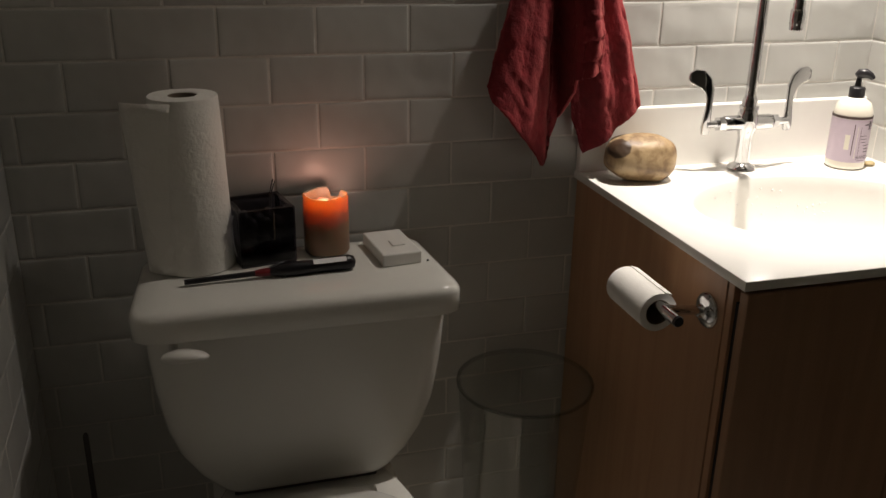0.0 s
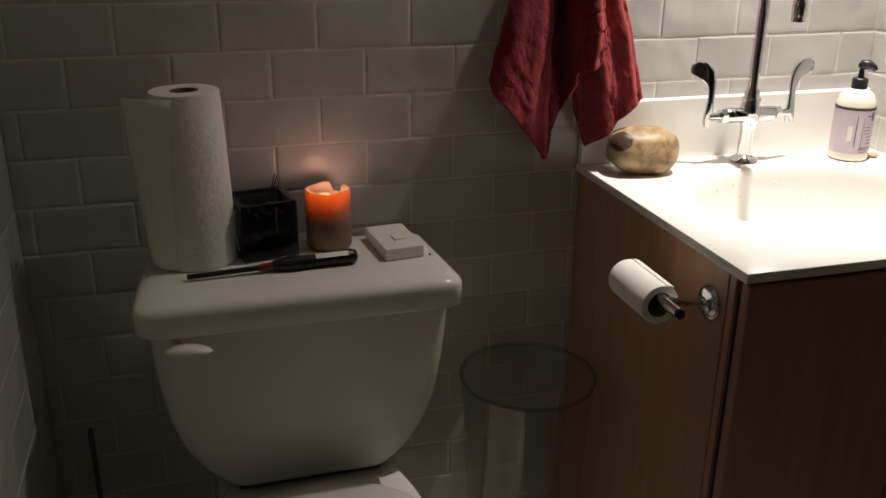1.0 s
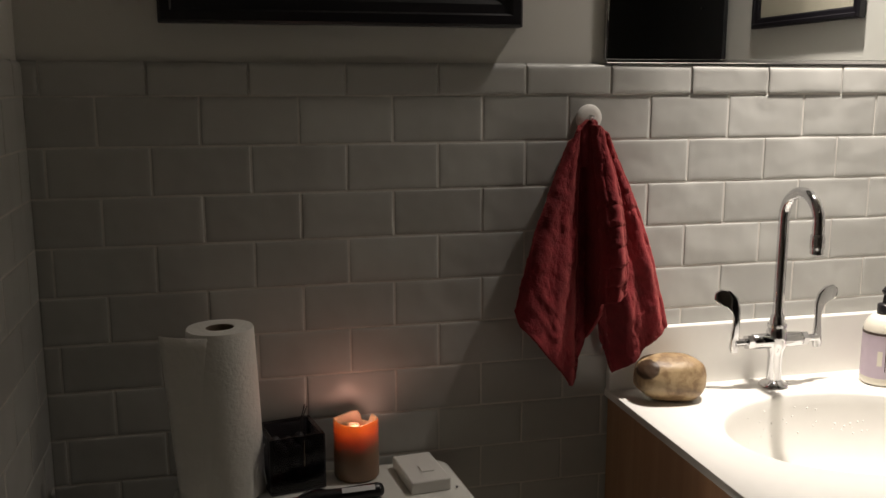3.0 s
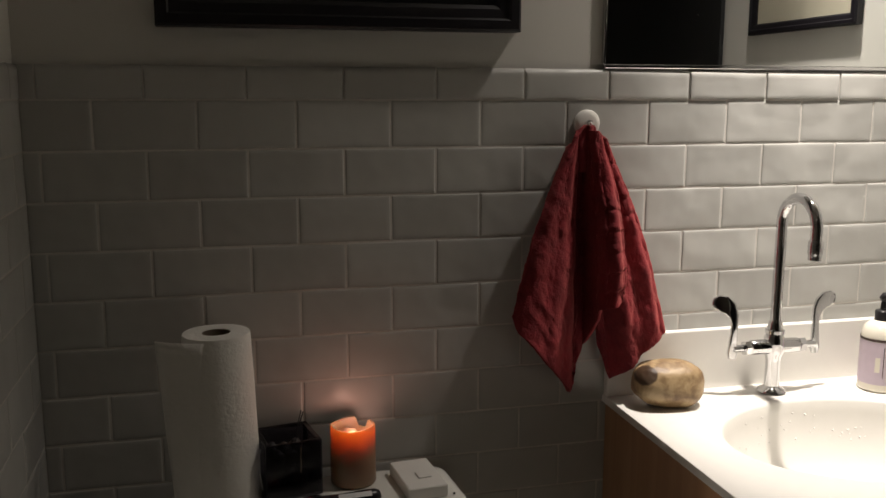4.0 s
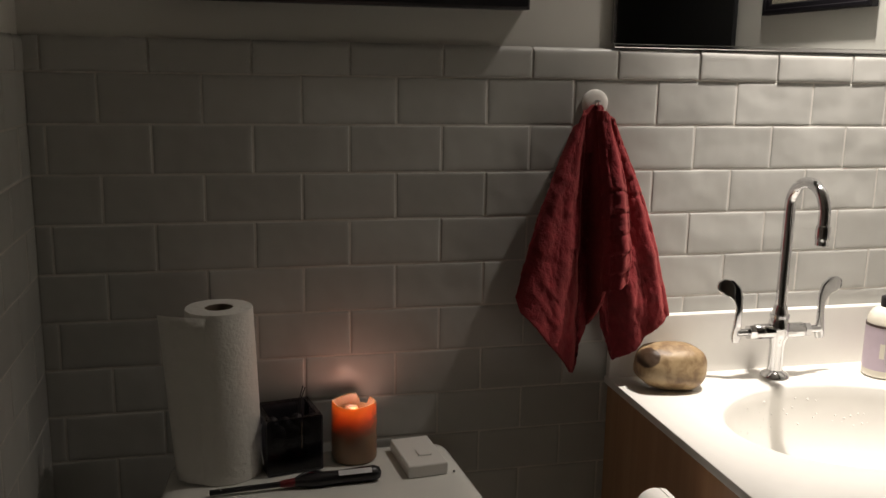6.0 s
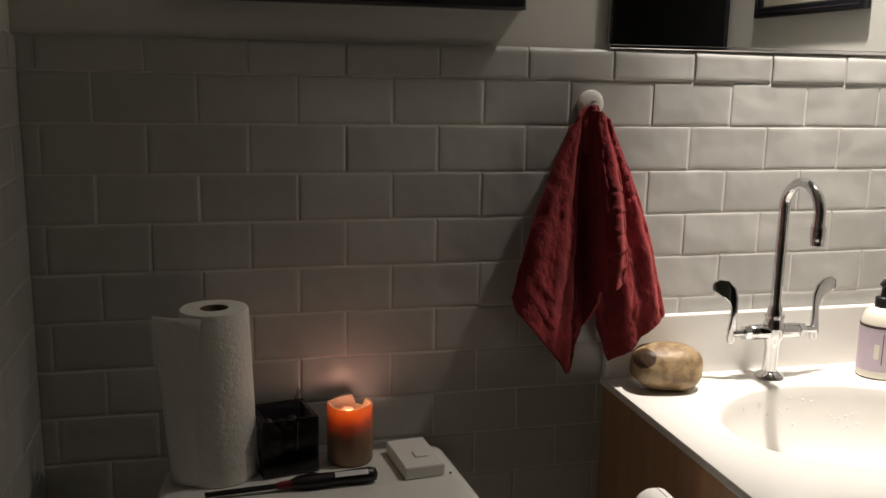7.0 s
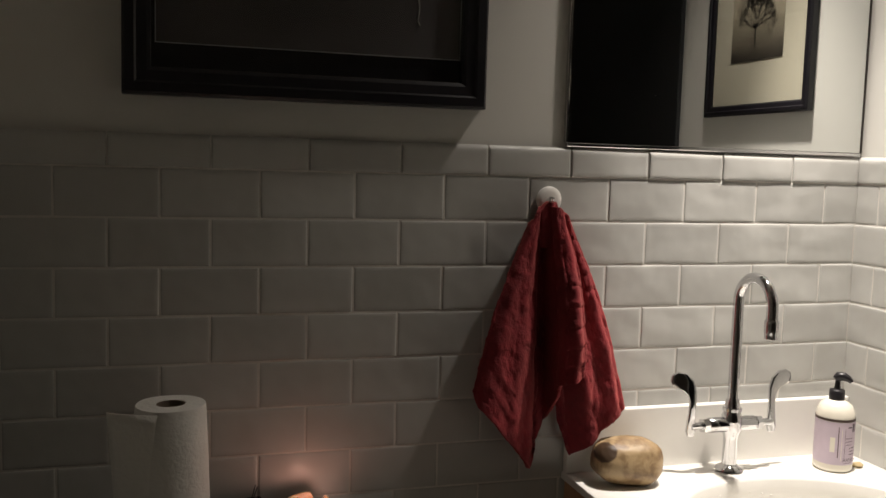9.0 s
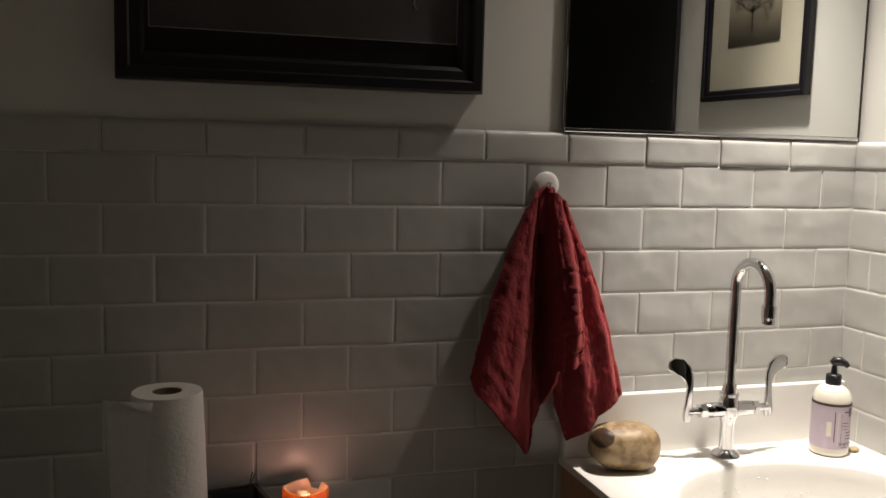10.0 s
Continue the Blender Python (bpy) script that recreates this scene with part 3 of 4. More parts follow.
for sgn in (-1, 1):
    part("valve_arm", tube([(FX + sgn * 0.006, FY, zb), (FX + sgn * 0.047, FY, zb), (FX + sgn * 0.051, FY, zb)], 0.0140, 22, [0.0140, 0.0140, 0.0115]), CHROME, faucet, smooth=True)
    part("hex_nut", tube([(FX + sgn * 0.051, FY, zb), (FX + sgn * 0.062, FY, zb)], 0.0135, 6), CHROME, faucet)
    part("stem", tube([(FX + sgn * 0.060, FY, zb), (FX + sgn * 0.085, FY, zb)], 0.0068, 16), CHROME, faucet, smooth=True)
    # wing blade: rises from its hub and sweeps outward into a rounded paddle
    path = [(0.086, -0.018, 0.0035, 0.0065), (0.086, -0.008, 0.0045, 0.0088), (0.0855, 0.010, 0.0040, 0.0074), (0.0845, 0.030, 0.0034, 0.0062), (0.0845, 0.048, 0.0032, 0.0070), (0.0870, 0.063, 0.0032, 0.0100), (0.0935, 0.076, 0.0034, 0.0135), (0.1030, 0.083, 0.0036, 0.0152), (0.1130, 0.085, 0.0034, 0.0142), (0.1200, 0.084, 0.0028, 0.0100), (0.1230, 0.084, 0.0014, 0.0040)]
    loops = []
    for i, (dx, dz, th, wd) in enumerate(path):
        p0, p1 = path[max(i - 1, 0)], path[min(i + 1, len(path) - 1)]
        t = Vector((p1[0] - p0[0], 0, p1[1] - p0[1])).normalized()
        nrm = Vector((-t.z, 0, t.x))
        ring = []
        for k in range(20):
            c, q = math.cos(k * math.pi / 10), math.sin(k * math.pi / 10)
            c, q = math.copysign(abs(c) ** 0.7, c) * wd, math.copysign(abs(q) ** 0.3, q) * th
            ring.append((FX + sgn * (dx + nrm.x * c), FY + q + (0.0 if sgn > 0 else 0.35 * (dx - 0.085)), zb + dz + nrm.z * c))
        loops.append(ring)
    part("wing_handle", rings(loops), CHROME, faucet, smooth=True)
neck = [(FX, FY, CZ + 0.130 + 0.188 * i / 6) for i in range(7)]
RN = 0.049
neck += [(FX, FY - RN + RN * math.cos(a), CZ + 0.318 + RN * math.sin(a)) for a in [math.pi * k / 16 for k in range(1, 17)]]
neck += [(FX, FY - 2 * RN, CZ + 0.318 - 0.020)]
part("gooseneck", tube(neck, 0.0100, 20), CHROME, faucet, smooth=True)
part("aerator", lathe([(0.0095, 0.0), (0.0112, 0.001), (0.0114, 0.010), (0.0124, 0.012), (0.0124, 0.032), (0.0105, 0.035)], 28, (FX, FY - 2 * RN, CZ + 0.318 - 0.052)), CHROME, faucet, smooth=True)

soap = thing("soap_bottle", "white hand soap bottle with lilac label and black pump", "soap bottle")
SC = (0.754, -0.097)
LABELM = material("lilac_label", (0.56, 0.47, 0.55), 0.5, vary=0.06, scale=60)
SOAPM = material("bottle_plastic", (0.78, 0.74, 0.64), 0.25, vary=0.02, scale=20)
STRIPE = material("brown_band", (0.06, 0.035, 0.03), 0.5)
DIMINK = material("label_ink", (0.12, 0.09, 0.11), 0.6)
part("bottle", lathe([(0.030, 0.0005), (0.0345, 0.004), (0.035, 0.010), (0.0345, 0.100), (0.0335, 0.112), (0.028, 0.124), (0.019, 0.131), (0.013, 0.133)], 48, (SC[0], SC[1], CZ)), SOAPM, soap, smooth=True)
part("label", lathe([(0.0353, 0.016), (0.0353, 0.0965)], 48, (SC[0], SC[1], CZ), closed=False), LABELM, soap, "lilac paper label", True)
part("band", lathe([(0.0356, 0.097), (0.0354, 0.102)], 48, (SC[0], SC[1], CZ), closed=False), STRIPE, soap, "brown band", True)
for k, (ang, z0, z1, wd, mt) in enumerate(((-118, 0.030, 0.088, 1.2, STRIPE), (-108, 0.024, 0.084, 0.8, SOAPM), (-134, 0.040, 0.068, 7.0, SOAPM), (-82, 0.086, 0.0885, 8.0, DIMINK), (-84, 0.066, 0.0672, 12.0, DIMINK), (-84, 0.060, 0.0612, 12.0, DIMINK), (-84, 0.054, 0.0552, 10.0, DIMINK), (-84, 0.0195, 0.0205, 14.0, DIMINK), (-68, 0.078, 0.094, 4.5, DIMINK), (-70, 0.0475, 0.049, 13.0, DIMINK), (-70, 0.0415, 0.043, 11.0, DIMINK), (-70, 0.0355, 0.037, 12.0, DIMINK), (-57, 0.079, 0.093, 2.0, DIMINK), (-98, 0.024, 0.084, 0.5, STRIPE))):
    bm = bmesh.new()
    vs = [[bm.verts.new((SC[0] + 0.0356 * math.cos(radians(ang + wd * (i / 6 - 0.5) * 2)), SC[1] + 0.0356 * math.sin(radians(ang + wd * (i / 6 - 0.5) * 2)), CZ + z)) for i in range(7)] for z in (z0, z1)]
    for i in range(6):
        bm.faces.new((vs[0][i], vs[0][i + 1], vs[1][i + 1], vs[1][i]))
    part("label_print", bm, mt, soap)
fc = bpy.data.curves.new("label_word", "FONT")
fc.body, fc.size, fc.align_x, fc.extrude = "HAND", 0.0095, "CENTER", 0.0001
fc.materials.append(DIMINK)
word = new("label_word", fc)
word.parent = soap
word.matrix_local = Matrix.Translation((SC[0], SC[1], CZ + 0.0235)) @ pose(0, 0, 0, 0, 0, 6) @ pose(0, -0.0362, 0, 90, 0, 0)
part("pump_collar", lathe([(0.0135, 0.130), (0.0140, 0.132), (0.0140, 0.150), (0.0125, 0.1515), (0.006, 0.153), (0.0045, 0.168)], 28, (SC[0], SC[1], CZ)), BLACKP, soap, smooth=True)
part("pump_head", tube([(SC[0] - 0.006, SC[1] + 0.002, CZ + 0.172), (SC[0], SC[1], CZ + 0.176), (SC[0] + 0.007, SC[1] - 0.006, CZ + 0.177), (SC[0] + 0.014, SC[1] - 0.013, CZ + 0.173), (SC[0] + 0.017, SC[1] - 0.017, CZ + 0.168)], 0.006, 14, [0.005, 0.0090, 0.0085, 0.0060, 0.004]), BLACKP, soap, smooth=True)

# flat tan lump in place of the bottle's tinted shadow on the counter
sliver = bmesh.new()
bmesh.ops.create_icosphere(sliver, subdivisions=3, radius=1)
for v in sliver.verts:
    v.co = Vector((v.co.x * 0.0125, v.co.y * 0.0095, v.co.z * 0.0045)) * (1 + 0.22 * noise.noise(v.co * 1.7))
sliver.transform(pose(0.806, -0.104, CZ + 0.0042, 0, 0, 20))
tagged(link("soap_sliver", sliver, material("tan_bottle_shadow", (0.42, 0.33, 0.17), 0.5, vary=0.15, scale=90), True), "small tan lump standing in for the bottle's tinted shadow", "soap")

bm = bmesh.new()
rw = random.Random(21)
for i in range(30):
    f, an = rw.uniform(0.935, 0.982), radians(rw.uniform(55, 128))
    ca = ((f - 0.05) / 0.935) ** (1 / BOWL)
    z = CZ - 0.006 - 0.145 * math.sqrt(max(0.0, 1 - ca * ca))
    q = bmesh.ops.create_icosphere(bm, subdivisions=2, radius=1.0)
    r = rw.uniform(0.0009, 0.0022)
    for v in q["verts"]:
        v.co = Vector((BX + BRX * f * math.cos(an) + v.co.x * r, BY + BRY * f * math.sin(an) + v.co.y * r, z + v.co.z * r * 0.8 + 0.0003))
tagged(link("soap_bubbles", bm, material("bubble_foam", (0.9, 0.89, 0.86), 0.15), True), "small white soap bubbles clinging to the basin", "bubbles", kind="stuff")

# ---- towel on its hook ----
hook = thing("towel_hook", "round white porcelain hook plate with a chrome peg", "hook")
hm = pose(0.191, -0.005, 1.348, 90, 0, 0)
part("plate", lathe([(0.0235, 0.0005), (0.024, 0.003), (0.022, 0.006), (0.014, 0.0075), (0.004, 0.008)], 40, m=hm), PLASTIC, hook, smooth=True)
part("peg", tube([(0.189, -0.010, 1.348), (0.186, -0.025, 1.344), (0.183, -0.034, 1.343), (0.182, -0.040, 1.347), (0.182, -0.042, 1.353)], 0.004, 14, [0.0042, 0.0040, 0.0040, 0.0042, 0.0048]), CHROME, hook, "chrome peg", True)


def interp(table, s, soft=False):
    for (s0, *a), (s1, *b) in zip(table, table[1:]):
        if s <= s1:
            f = (s - s0) / (s1 - s0)
            f = f * f * (3 - 2 * f) if soft else f
            return [p + (q - p) * f for p, q in zip(a, b)]
    return list(table[-1][1:])


def towel_sheet(top_edge, bottom, depth, bulge, base, nu, nv, seams, seam_from):
    """A hanging cloth fan: rays from the gathered top to the lower hem, folded in depth."""
    bm = bmesh.new()
    grid = []
    for j in range(nv + 1):
        r = j / nv
        row = []
        for i in range(nu + 1):
            s = i / nu
            xt, zt = interp(top_edge, s)
            xb, zb_ = interp(bottom, s)
            d0, d1 = interp(depth, s, True)
            x = xt + (xb - xt) * r + bulge * (2 * s - 1) * math.sin(math.pi * r)
            z = zt + (zb_ - zt) * r
            y = base + d0 + (d1 - d0) * math.sin(0.5 * math.pi * min(1.0, 1.15 * r)) ** 1.3
            q = Vector((x * 20, z * 13, s * 3))
            y += 0.008 * noise.noise(q) * min(1, r * 2) + 0.0032 * noise.noise(q * 2.3) + 0.0018 * noise.noise(q * 5.1) + 0.0010 * noise.noise(q * 13)
            x += 0.003 * noise.noise(q * 1.3 + Vector((7, 0, 0))) * r
            for k in seams if s > seam_from else ():
                dist = (r - k - 0.03 * (s - seam_from) - 0.012 * noise.noise(Vector((s * 14, k * 17, 5)))) / 0.011
                y += 0.0024 * math.exp(-dist * dist) - 0.0012 * math.exp(-(dist + 2.2) ** 2)
            row.append(bm.verts.new((x, y, z)))
        grid.append(row)
    for a, b in zip(grid, grid[1:]):
        for i in range(nu):
            bm.faces.new((a[i], a[i + 1], b[i + 1], b[i]))
    return bm


def terry():
    m = material("red_terry", (0.185, 0.012, 0.018), 0.95, vary=0.34, scale=70, bump=0.7, bump_scale=330)
    b = m.node_tree.nodes["Principled BSDF"]
    b.inputs["Sheen Weight"].default_value = 0.35
    b.inputs["Sheen Tint"].default_value = (0.9, 0.25, 0.2, 1)
    return m


TERRY = terry()
towel = thing("hand_towel", "dark red terry hand towel hanging in folds from its hook", "towel")
front = towel_sheet([(0, 0.146, 1.306), (0.25, 0.162, 1.332), (0.5, 0.177, 1.339), (0.75, 0.192, 1.337), (1, 0.210, 1.322)],
                    [(0, 0.042, 1.026), (0.06, 0.050, 1.000), (0.18, 0.092, 0.952), (0.36, 0.157, 0.876), (0.40, 0.166, 0.876), (0.46, 0.170, 0.920), (0.54, 0.190, 0.962), (0.58, 0.194, 1.004), (0.64, 0.194, 1.034), (0.85, 0.216, 1.046), (1, 0.236, 1.054)],
                    [(0, 0.000, -0.036), (0.09, -0.010, -0.054), (0.20, -0.010, -0.046), (0.31, -0.002, -0.034), (0.40, 0.014, 0.002), (0.52, 0.014, 0.004), (0.60, -0.010, -0.044), (0.68, -0.022, -0.066), (0.80, -0.020, -0.082), (0.92, -0.006, -0.072), (1, 0.004, -0.030)],
                    0.012, -0.030, 120, 150, (0.44, 0.56, 0.68, 0.79, 0.90), 0.60)
back = towel_sheet([(0, 0.188, 1.332), (0.5, 0.202, 1.332), (1, 0.216, 1.318)],
                   [(0, 0.210, 1.000), (0.10, 0.215, 0.955), (0.22, 0.236, 0.893), (0.30, 0.250, 0.906), (0.60, 0.286, 0.945), (0.92, 0.326, 0.980), (1, 0.331, 0.996)],
                   [(0, 0.010, -0.006), (0.2, 0.006, -0.014), (0.42, -0.004, -0.048), (0.60, -0.010, -0.040), (0.78, -0.016, -0.048), (0.9, -0.012, -0.036), (1, 0.006, -0.012)],
                   0.013, -0.026, 80, 150, (0.12, 0.2, 0.28, 0.36), 0.66)
for nm, bm in (("front_fold", front), ("rear_fold", back)):
    ob = part(nm, bm, TERRY, towel, smooth=True)
    sol = ob.modifiers.new("thick", "SOLIDIFY")
    sol.thickness, sol.offset = 0.007, 0


def gathered_top():
    """Bunched cloth looped over the peg, pleated round and tapering into the folds."""
    loops = []
    for z, rx, ry, cx in ((1.3475, 0.003, 0.003, 0.186), (1.3455, 0.0085, 0.0065, 0.185), (1.3410, 0.0125, 0.0090, 0.184), (1.3350, 0.0150, 0.0105, 0.181), (1.330, 0.0190, 0.0120, 0.180), (1.312, 0.0225, 0.0125, 0.179), (1.290, 0.0240, 0.0110, 0.178), (1.265, 0.0200, 0.0060, 0.178)):
        loops.append([(cx + rx * (1 + 0.10 * math.cos(7 * a + 40 * z)) * math.cos(a), -0.030 + ry * (1 + 0.14 * math.cos(7 * a + 40 * z)) * math.sin(a), z) for a in (2 * math.pi * i / 56 for i in range(56))])
    bm = rings(loops, True, True)
    wobble(bm, 0.0015, 70)
    return bm


part("gathered_top", gathered_top(), TERRY, towel, smooth=True)

# ---- pictures and mirror on the walls ----
pic = thing("framed_print", "large dark print in a black lacquered moulded frame", "picture")


def frame_rails(parent, x0, x1, z0, z1, w, y_back, y_front, mat, m=None):
    """Four mitred rails with a stepped moulding profile."""
    prof = [(0.0, y_back), (0.0, y_front + 0.004), (0.004, y_front), (w * 0.42, y_front), (w * 0.5, y_front + 0.003), (w * 0.85, y_front + 0.004), (w, y_front + 0.007), (w, y_back)]
    cs = [(x0, z0, 1, 1), (x1, z0, -1, 1), (x1, z1, -1, -1), (x0, z1, 1, -1)]
    for i in range(4):
        c0, c1 = cs[i], cs[(i + 1) % 4]
        loops = [[(c[0] + c[2] * d, y, c[1] + c[3] * d) for d, y in prof] for c in (c0, c1)]
        bm = rings(loops)
        if m:
            bm.transform(m)
        part("frame_rail", bm, mat, parent)


PX0, PX1, PZ0, PZ1 = -0.517, 0.0615, 1.499, 1.960
frame_rails(pic, PX0, PX1, PZ0, PZ1, 0.042, 0.0035, -0.0300, BLACKF)
PRINT = material("dark_print", (0.115, 0.105, 0.105), 0.6, vary=0.35, scale=9)
part("mat_board", box(PX0 + 0.041, PX1 - 0.041, -0.008, -0.004, PZ0 + 0.04, PZ1 - 0.04), BLACKF, pic)
part("print", box(PX0 + 0.049, PX1 - 0.043, -0.0105, -0.0085, PZ0 + 0.081, PZ1 - 0.06), PRINT, pic, "dark photographic print")
MARK = material("pale_mark", (0.55, 0.54, 0.50), 0.7)
part("pale_stroke", tube([(-0.060 + 0.006 * math.sin(k * 0.5), -0.0112, 1.700 - 0.012 * k) for k in range(6)] + [(-0.052, -0.0112, 1.632)], 0.0011, 6), MARK, pic)
FIL = material("silver_fillet", (0.55, 0.55, 0.56), 0.35, metal=0.6)
ix0, ix1, iz0, iz1 = PX0 + 0.0475, PX1 - 0.0425, PZ0 + 0.0795, PZ1 - 0.0585
for q in ((ix0, ix1, iz0, iz0 + 0.0016), (ix0, ix1, iz1 - 0.0016, iz1), (ix0, ix0 + 0.0016, iz0 + 0.0017, iz1 - 0.0017), (ix1 - 0.0016, ix1, iz0 + 0.0017, iz1 - 0.0017)):
    part("fillet", box(q[0], q[1], -0.0125, -0.0107, q[2], q[3]), FIL, pic)
part("glass", box(PX0 + 0.040, PX1 - 0.040, -0.0145, -0.0132, PZ0 + 0.040, PZ1 - 0.040), PANE, pic).visible_shadow = False

mirror = thing("wall_mirror", "frameless wall mirror with thin chrome edge trim", "mirror")
MX0, MX1, MZ0, MZ1 = 0.222, 0.848, 1.4425, 2.10
part("mirror_glass", box(MX0 + 0.002, MX1 - 0.001, -0.0045, 0.003, MZ0 + 0.007, MZ1), MIRROR, mirror)
part("bottom_trim", box(MX0, MX1, -0.0068, 0.0032, MZ0, MZ0 + 0.0065, 0.001, 1), CHROME, mirror, "chrome trim")
part("side_trim", box(MX0 - 0.003, MX0 + 0.0015, -0.0064, 0.0032, MZ0 + 0.0067, MZ1, 0.0008, 1), CHROME, mirror, "chrome trim")
part("side_trim", box(MX1 - 0.0005, MX1 + 0.0020, -0.0064, 0.0032, MZ0 + 0.0067, MZ1, 0.0006, 1), GAP, mirror)

tree_pic = thing("framed_tree_print", "sepia tree print with cream mat in a black frame", "picture")
tm = pose(XR + 0.0045, 0, 0, 0, 0, -90)
# local x runs along the wall from the corner outward; local -y faces into the room
TY0, TY1, TZ0, TZ1 = 0.159, 0.549, 1.540, 2.03
frame_rails(tree_pic, TY0, TY1, TZ0, TZ1, 0.025, -0.0005, -0.0185, BLACKF, tm)
CREAM = material("cream_mat", (0.62, 0.58, 0.46), 0.8, vary=0.02, scale=50)
part("mat_board", box(TY0 + 0.024, TY1 - 0.024, -0.007, -0.003, TZ0 + 0.024, TZ1 - 0.024, m=tm), CREAM, tree_pic, "cream mat board")


def sepia():
    m = material("sepia_print", (0.2, 0.17, 0.12), 0.7)
    nt = m.node_tree
    b = nt.nodes["Principled BSDF"]
    tc = nt.nodes.new("ShaderNodeTexCoord")
    sep = nt.nodes.new("ShaderNodeSeparateXYZ")
    nz = nt.nodes.new("ShaderNodeTexNoise")
    nz.inputs["Scale"].default_value = 14
    ramp = nt.nodes.new("ShaderNodeValToRGB")
    ramp.color_ramp.elements[0].color, ramp.color_ramp.elements[0].position = (0.035, 0.028, 0.02, 1), 0.0
    ramp.color_ramp.elements[1].color, ramp.color_ramp.elements[1].position = (0.42, 0.37, 0.27, 1), 1.0
    rng = nt.nodes.new("ShaderNodeMapRange")
    rng.inputs["From Min"].default_value, rng.inputs["From Max"].default_value = 1.67, 1.78
    mad = nt.nodes.new("ShaderNodeMath")
    mad.operation = "MULTIPLY_ADD"
    mad.inputs[1].default_value = 0.35
    sub = nt.nodes.new("ShaderNodeMath")
    sub.operation = "SUBTRACT"
    sub.inputs[1].default_value = 0.18
    nt.links.new(tc.outputs["Object"], sep.inputs[0])
    nt.links.new(tc.outputs["Object"], nz.inputs["Vector"])
    nt.links.new(sep.outputs["Z"], rng.inputs["Value"])
    nt.links.new(nz.outputs["Fac"], mad.inputs[0])
    nt.links.new(rng.outputs[0], mad.inputs[2])
    nt.links.new(mad.outputs[0], sub.inputs[0])
    nt.links.new(sub.outputs[0], ramp.inputs[0])
    nt.links.new(ramp.outputs[0], b.inputs["Base Color"])
    return m


part("print", box(TY0 + 0.103, TY1 - 0.094, -0.0085, -0.0072, TZ0 + 0.125, TZ1 - 0.10, m=tm), sepia(), tree_pic, "sepia print of a bare tree")
bm = bmesh.new()
rt = random.Random(11)


def branch(x, z, ang, ln, w, lvl):
    x1, z1 = x + ln * math.sin(ang), z + ln * math.cos(ang)
    if not (TY0 + 0.106 < x1 < TY1 - 0.106 and z1 < TZ1 - 0.105):
        return
    px, pz = math.cos(ang), -math.sin(ang)
    w1 = w * 0.62
    q = [(x - px * w, z - pz * w), (x + px * w, z + pz * w), (x1 + px * w1, z1 + pz * w1), (x1 - px * w1, z1 - pz * w1)]
    bm.faces.new([bm.verts.new(tm @ Vector((a, -0.0090, c))) for a, c in q])
    if lvl:
        for k in range(rt.choice((2, 3, 3))):
            branch(x1, z1, ang + rt.uniform(-0.7, 0.7), ln * rt.uniform(0.66, 0.88), w1, lvl - 1)


branch(0.364, TZ0 + 0.155, 0.02, 0.050, 0.0030, 0)
for a0 in (-1.15, -0.8, -0.45, -0.15, 0.15, 0.5, 0.85, 1.2):
    branch(0.365, TZ0 + 0.198, a0, 0.021, 0.0014, 6)
part("tree_drawing", bm, material("sepia_ink", (0.02, 0.015, 0.01), 0.7), tree_pic)
part("glass", box(TY0 + 0.023, TY1 - 0.023, -0.0115, -0.0102, TZ0 + 0.023, TZ1 - 0.023, m=tm), PANE, tree_pic).visible_shadow = False

door = thing("door", "open black painted door lying back against the wall", "door")
part("leaf", box(0.834, 0.846, -1.46, -0.668, 0.012, 2.05, 0.002, 1), BLACKD, door)
part("door_knob", tube([(0.835, -0.755, 1.607), (0.822, -0.755, 1.607), (0.818, -0.755, 1.607)], 0.003, 12, [0.0015, 0.0015, 0.0022]), CHROME, door, "small metal hook")

# ---- paper holder, bin and plunger ----
holder = thing("toilet_paper_holder", "chrome single-arm toilet paper holder on the cabinet side", "paper holder")
HZ, HX = 0.787, 0.168
part("rosette", lathe([(0.0265, 0.0), (0.0265, 0.002), (0.0258, 0.004), (0.0240, 0.006), (0.0205, 0.008), (0.0160, 0.0095), (0.0110, 0.0108), (0.0085, 0.0125), (0.0078, 0.018)], 56, m=pose(0.2438, -0.467, 0.775, 0, -90, 0)), CHROME, holder, smooth=True)
part("arm", tube([(0.236, -0.467, 0.776), (0.19, -0.468, 0.782), (0.172, -0.469, HZ)], 0.0068, 18), CHROME, holder, smooth=True)
part("rod", tube([(HX, -0.512, HZ), (HX, -0.510, HZ), (HX, -0.362, HZ)], 0.0085, 20), CHROME, holder, smooth=True)
part("end_cap", tube([(HX, -0.5125, HZ), (HX, -0.515, HZ)], 0.0072, 18), BLACKP, holder)
tproll = thing("toilet_paper_roll", "small white toilet paper roll on a chrome holder", "paper roll")
rm = pose(HX, -0.356, HZ - 0.0098, 90, 0, 0)
part("tissue", lathe([(0.0190, 0.0), (0.0285, 0.0), (0.029, 0.002), (0.029, 0.103), (0.0285, 0.105), (0.0190, 0.105), (0.0190, 0.0)], 48, m=rm, closed=False), TISSUE, tproll, smooth=False)
part("core", lathe([(0.0189, 0.001), (0.0189, 0.104), (0.0181, 0.104), (0.0181, 0.001)], 36, m=rm, closed=False), CARD, tproll, "grey cardboard core", True)
part("loose_edge", box(-0.0006, 0.0006, -0.008, 0.004, 0.001, 0.104, 0, 1, rm @ pose(0.012, 0.0275, 0, 0, 0, 70)), TISSUE, tproll)

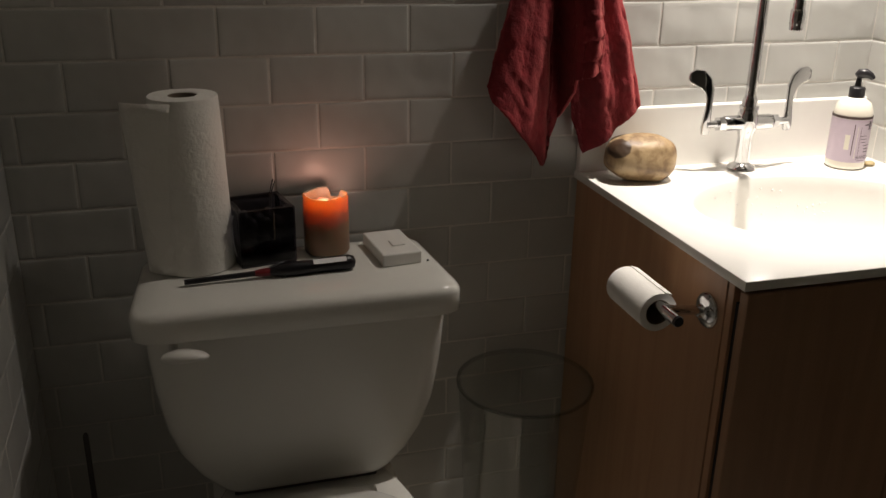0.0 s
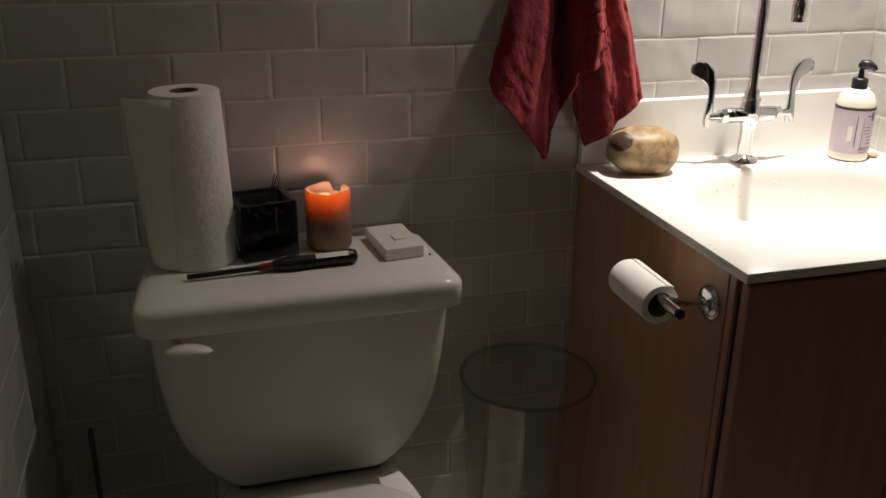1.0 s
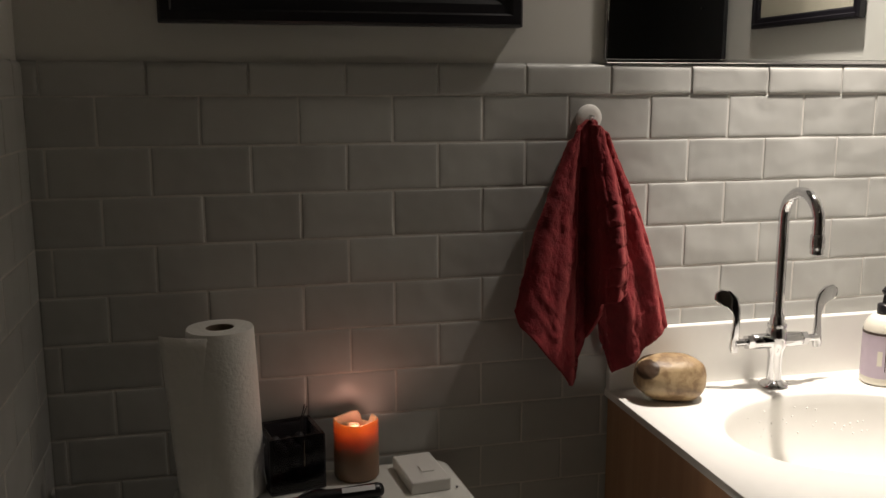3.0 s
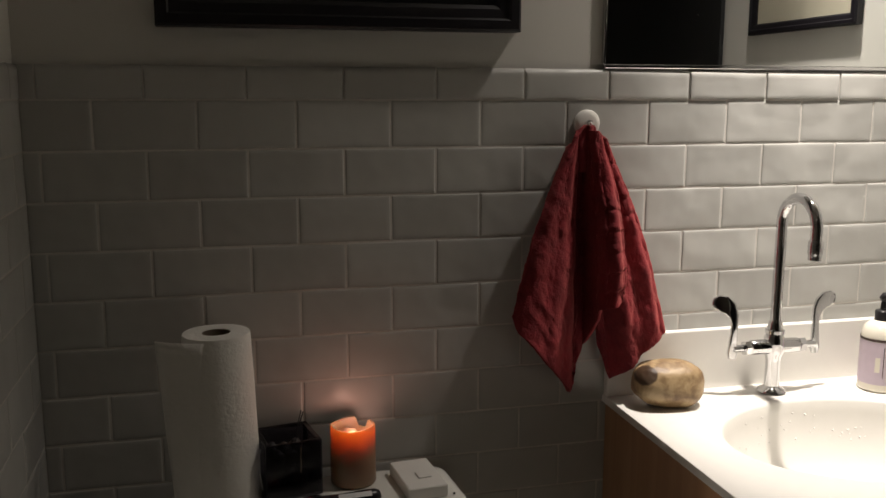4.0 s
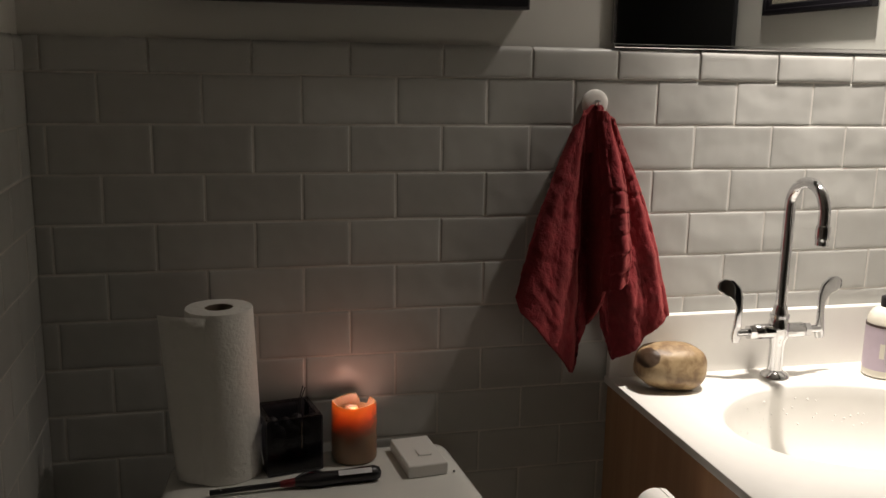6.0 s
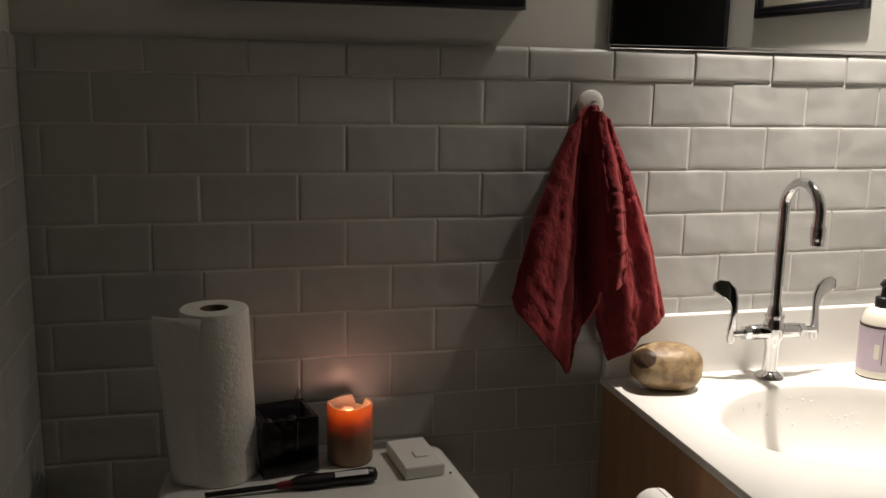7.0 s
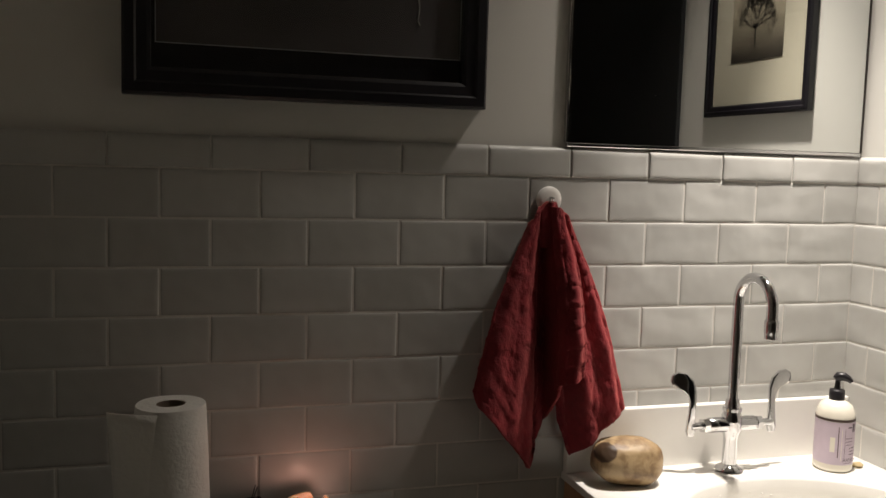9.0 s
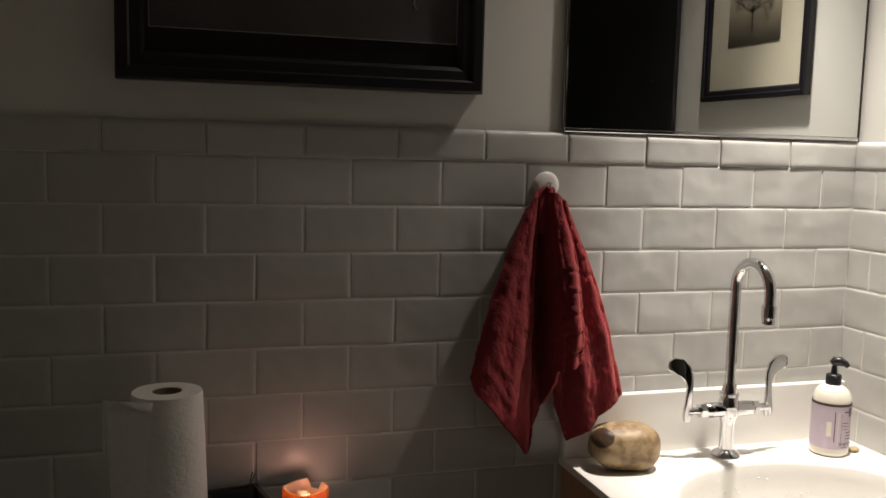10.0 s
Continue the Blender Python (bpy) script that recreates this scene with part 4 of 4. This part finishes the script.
bin_ = thing("waste_bin", "tall clear acrylic waste bin between toilet and cabinet", "waste bin")
part("bin_wall", lathe([(0.085, 0.002), (0.090, 0.004), (0.1195, 0.500), (0.1225, 0.503), (0.1225, 0.506), (0.118, 0.506), (0.1165, 0.500), (0.0875, 0.008), (0.0, 0.007)], 72, (0.104, -0.146, 0), closed=False), ACRYL, bin_, smooth=True)
RIMM = clear("acrylic_edge", (0.86, 0.87, 0.86), 0.12)
part("rim", lathe([(0.1180, 0.502), (0.1232, 0.5025), (0.1240, 0.506), (0.1232, 0.509), (0.1180, 0.508)], 72, (0.104, -0.146, 0), closed=False), RIMM, bin_, smooth=True)

plunger = thing("plunger", "dark toilet plunger standing beside the tank", "plunger")
part("handle", tube([(-0.640, -0.12, 0.10), (-0.642, -0.12, 0.40), (-0.642, -0.12, 0.497), (-0.642, -0.12, 0.502)], 0.004, 12, [0.0045, 0.0045, 0.0045, 0.0025]), RUBBER_AND_SHADE, plunger, smooth=True)
part("cup", lathe([(0.062, 0.002), (0.066, 0.01), (0.060, 0.05), (0.042, 0.085), (0.018, 0.10), (0.010, 0.125)], 36, (-0.640, -0.12, 0)), RUBBER_AND_SHADE, plunger, smooth=True)

# ---- tiles ----
rz = random.Random(9)


def tile_mesh(w, h, depth, bullnose=False, seed=0):
    """One pillowed glazed tile, front to -y, its lower left corner at the origin."""
    rs = random.Random(seed)
    g = 0.0012
    b = min(0.008, (w - 2 * g) * 0.3, (h - 2 * g) * 0.3)
    xs = [g, g + b * 0.08, g + b * 0.35, g + b, w - g - b, w - g - b * 0.35, w - g - b * 0.08, w - g]
    zs = [g, g + b * 0.08, g + b * 0.35, g + b, h - g - b, h - g - b * 0.35, h - g - b * 0.08, h - g]
    if bullnose:
        zs[-4], zs[-3], zs[-2], zs[-1] = h - 0.014, h - 0.009, h - 0.0035, h
    tilt = (rs.uniform(-1, 1) * 0.0005, rs.uniform(-1, 1) * 0.0003)
    verts, faces = [], []
    for j, z in enumerate(zs):
        for i, x in enumerate(xs):
            e = min(min(i, len(xs) - 1 - i), min(j, len(zs) - 1 - j))
            y = (-depth * 0.76, -depth * 0.93, -depth * 0.993, -depth)[min(e, 3)]
            if bullnose and j >= len(zs) - 2 and 0 < i < len(xs) - 1:
                y = -depth * 0.80 if j == len(zs) - 2 else -depth * 0.15
            if e:
                y += tilt[0] * (2 * x / w - 1) + tilt[1] * (2 * z / h - 1) + (rs.uniform(-0.00025, 0.00025) if e == 3 else 0)
            verts.append((x + rs.uniform(-0.0002, 0.0002), y, z + rs.uniform(-0.0002, 0.0002)))
    n = len(xs)
    for j in range(len(zs) - 1):
        for i in range(n - 1):
            k = j * n + i
            faces.append((k, k + 1, k + n + 1, k + n))
    me = bpy.data.meshes.new("tile")
    me.from_pydata(verts, [], faces)
    me.materials.append(TILE)
    me.shade_smooth()
    return me


FULL = [tile_mesh(P, H, 0.0065, seed=i) for i in range(7)]
NOSE = [tile_mesh(P, CAP - Z_AB - H, 0.0085, True, seed=20 + i) for i in range(5)]


def tiled(parent, length, m, shift):
    """Courses of half-bond tile on a wall of that length; local x along the wall, front to -y."""
    part("grout_bed", box(0, length, -0.0064, 0.0015, 0.0, CAP - 0.004, m=m), GROUT, parent)
    rows = [(Z_AB + H, CAP - Z_AB - H, True, 0.5)]
    z, k = Z_AB, 0
    while z + H > 0.001:
        rows.append((z, H, False, 0.0 if k % 2 == 0 else 0.5))
        z, k = z - H, k + 1
    for z, h, nose, ph in rows:
        z0 = max(z, 0.0005)
        x = ((shift + ph * P) % P) - P
        while x < length - 0.002:
            x0, x1 = max(x, 0.0), min(x + P, length)
            if x1 - x0 > 0.006:
                cut = x1 - x0 < P - 0.0005 or z0 > z
                me = tile_mesh(x1 - x0, z + h - z0, 0.0085 if nose else 0.0065, nose, 77) if cut else rz.choice(NOSE if nose else FULL)
                ob = new("tile", me)
                ob.parent = parent
                ob.matrix_local = m @ Matrix.Translation((x0, -0.0008, z0))
            x += P


tiled(wall_north, XR - XL, pose(XL, 0.003, 0), (-XL) % P)
tiled(wall_west, 1.10, pose(XL - 0.006, -1.10, 0, 0, 0, 90), 0.03)
tiled(wall_east, 1.10, pose(XR + 0.006, 0.0, 0, 0, 0, -90), 0.06)
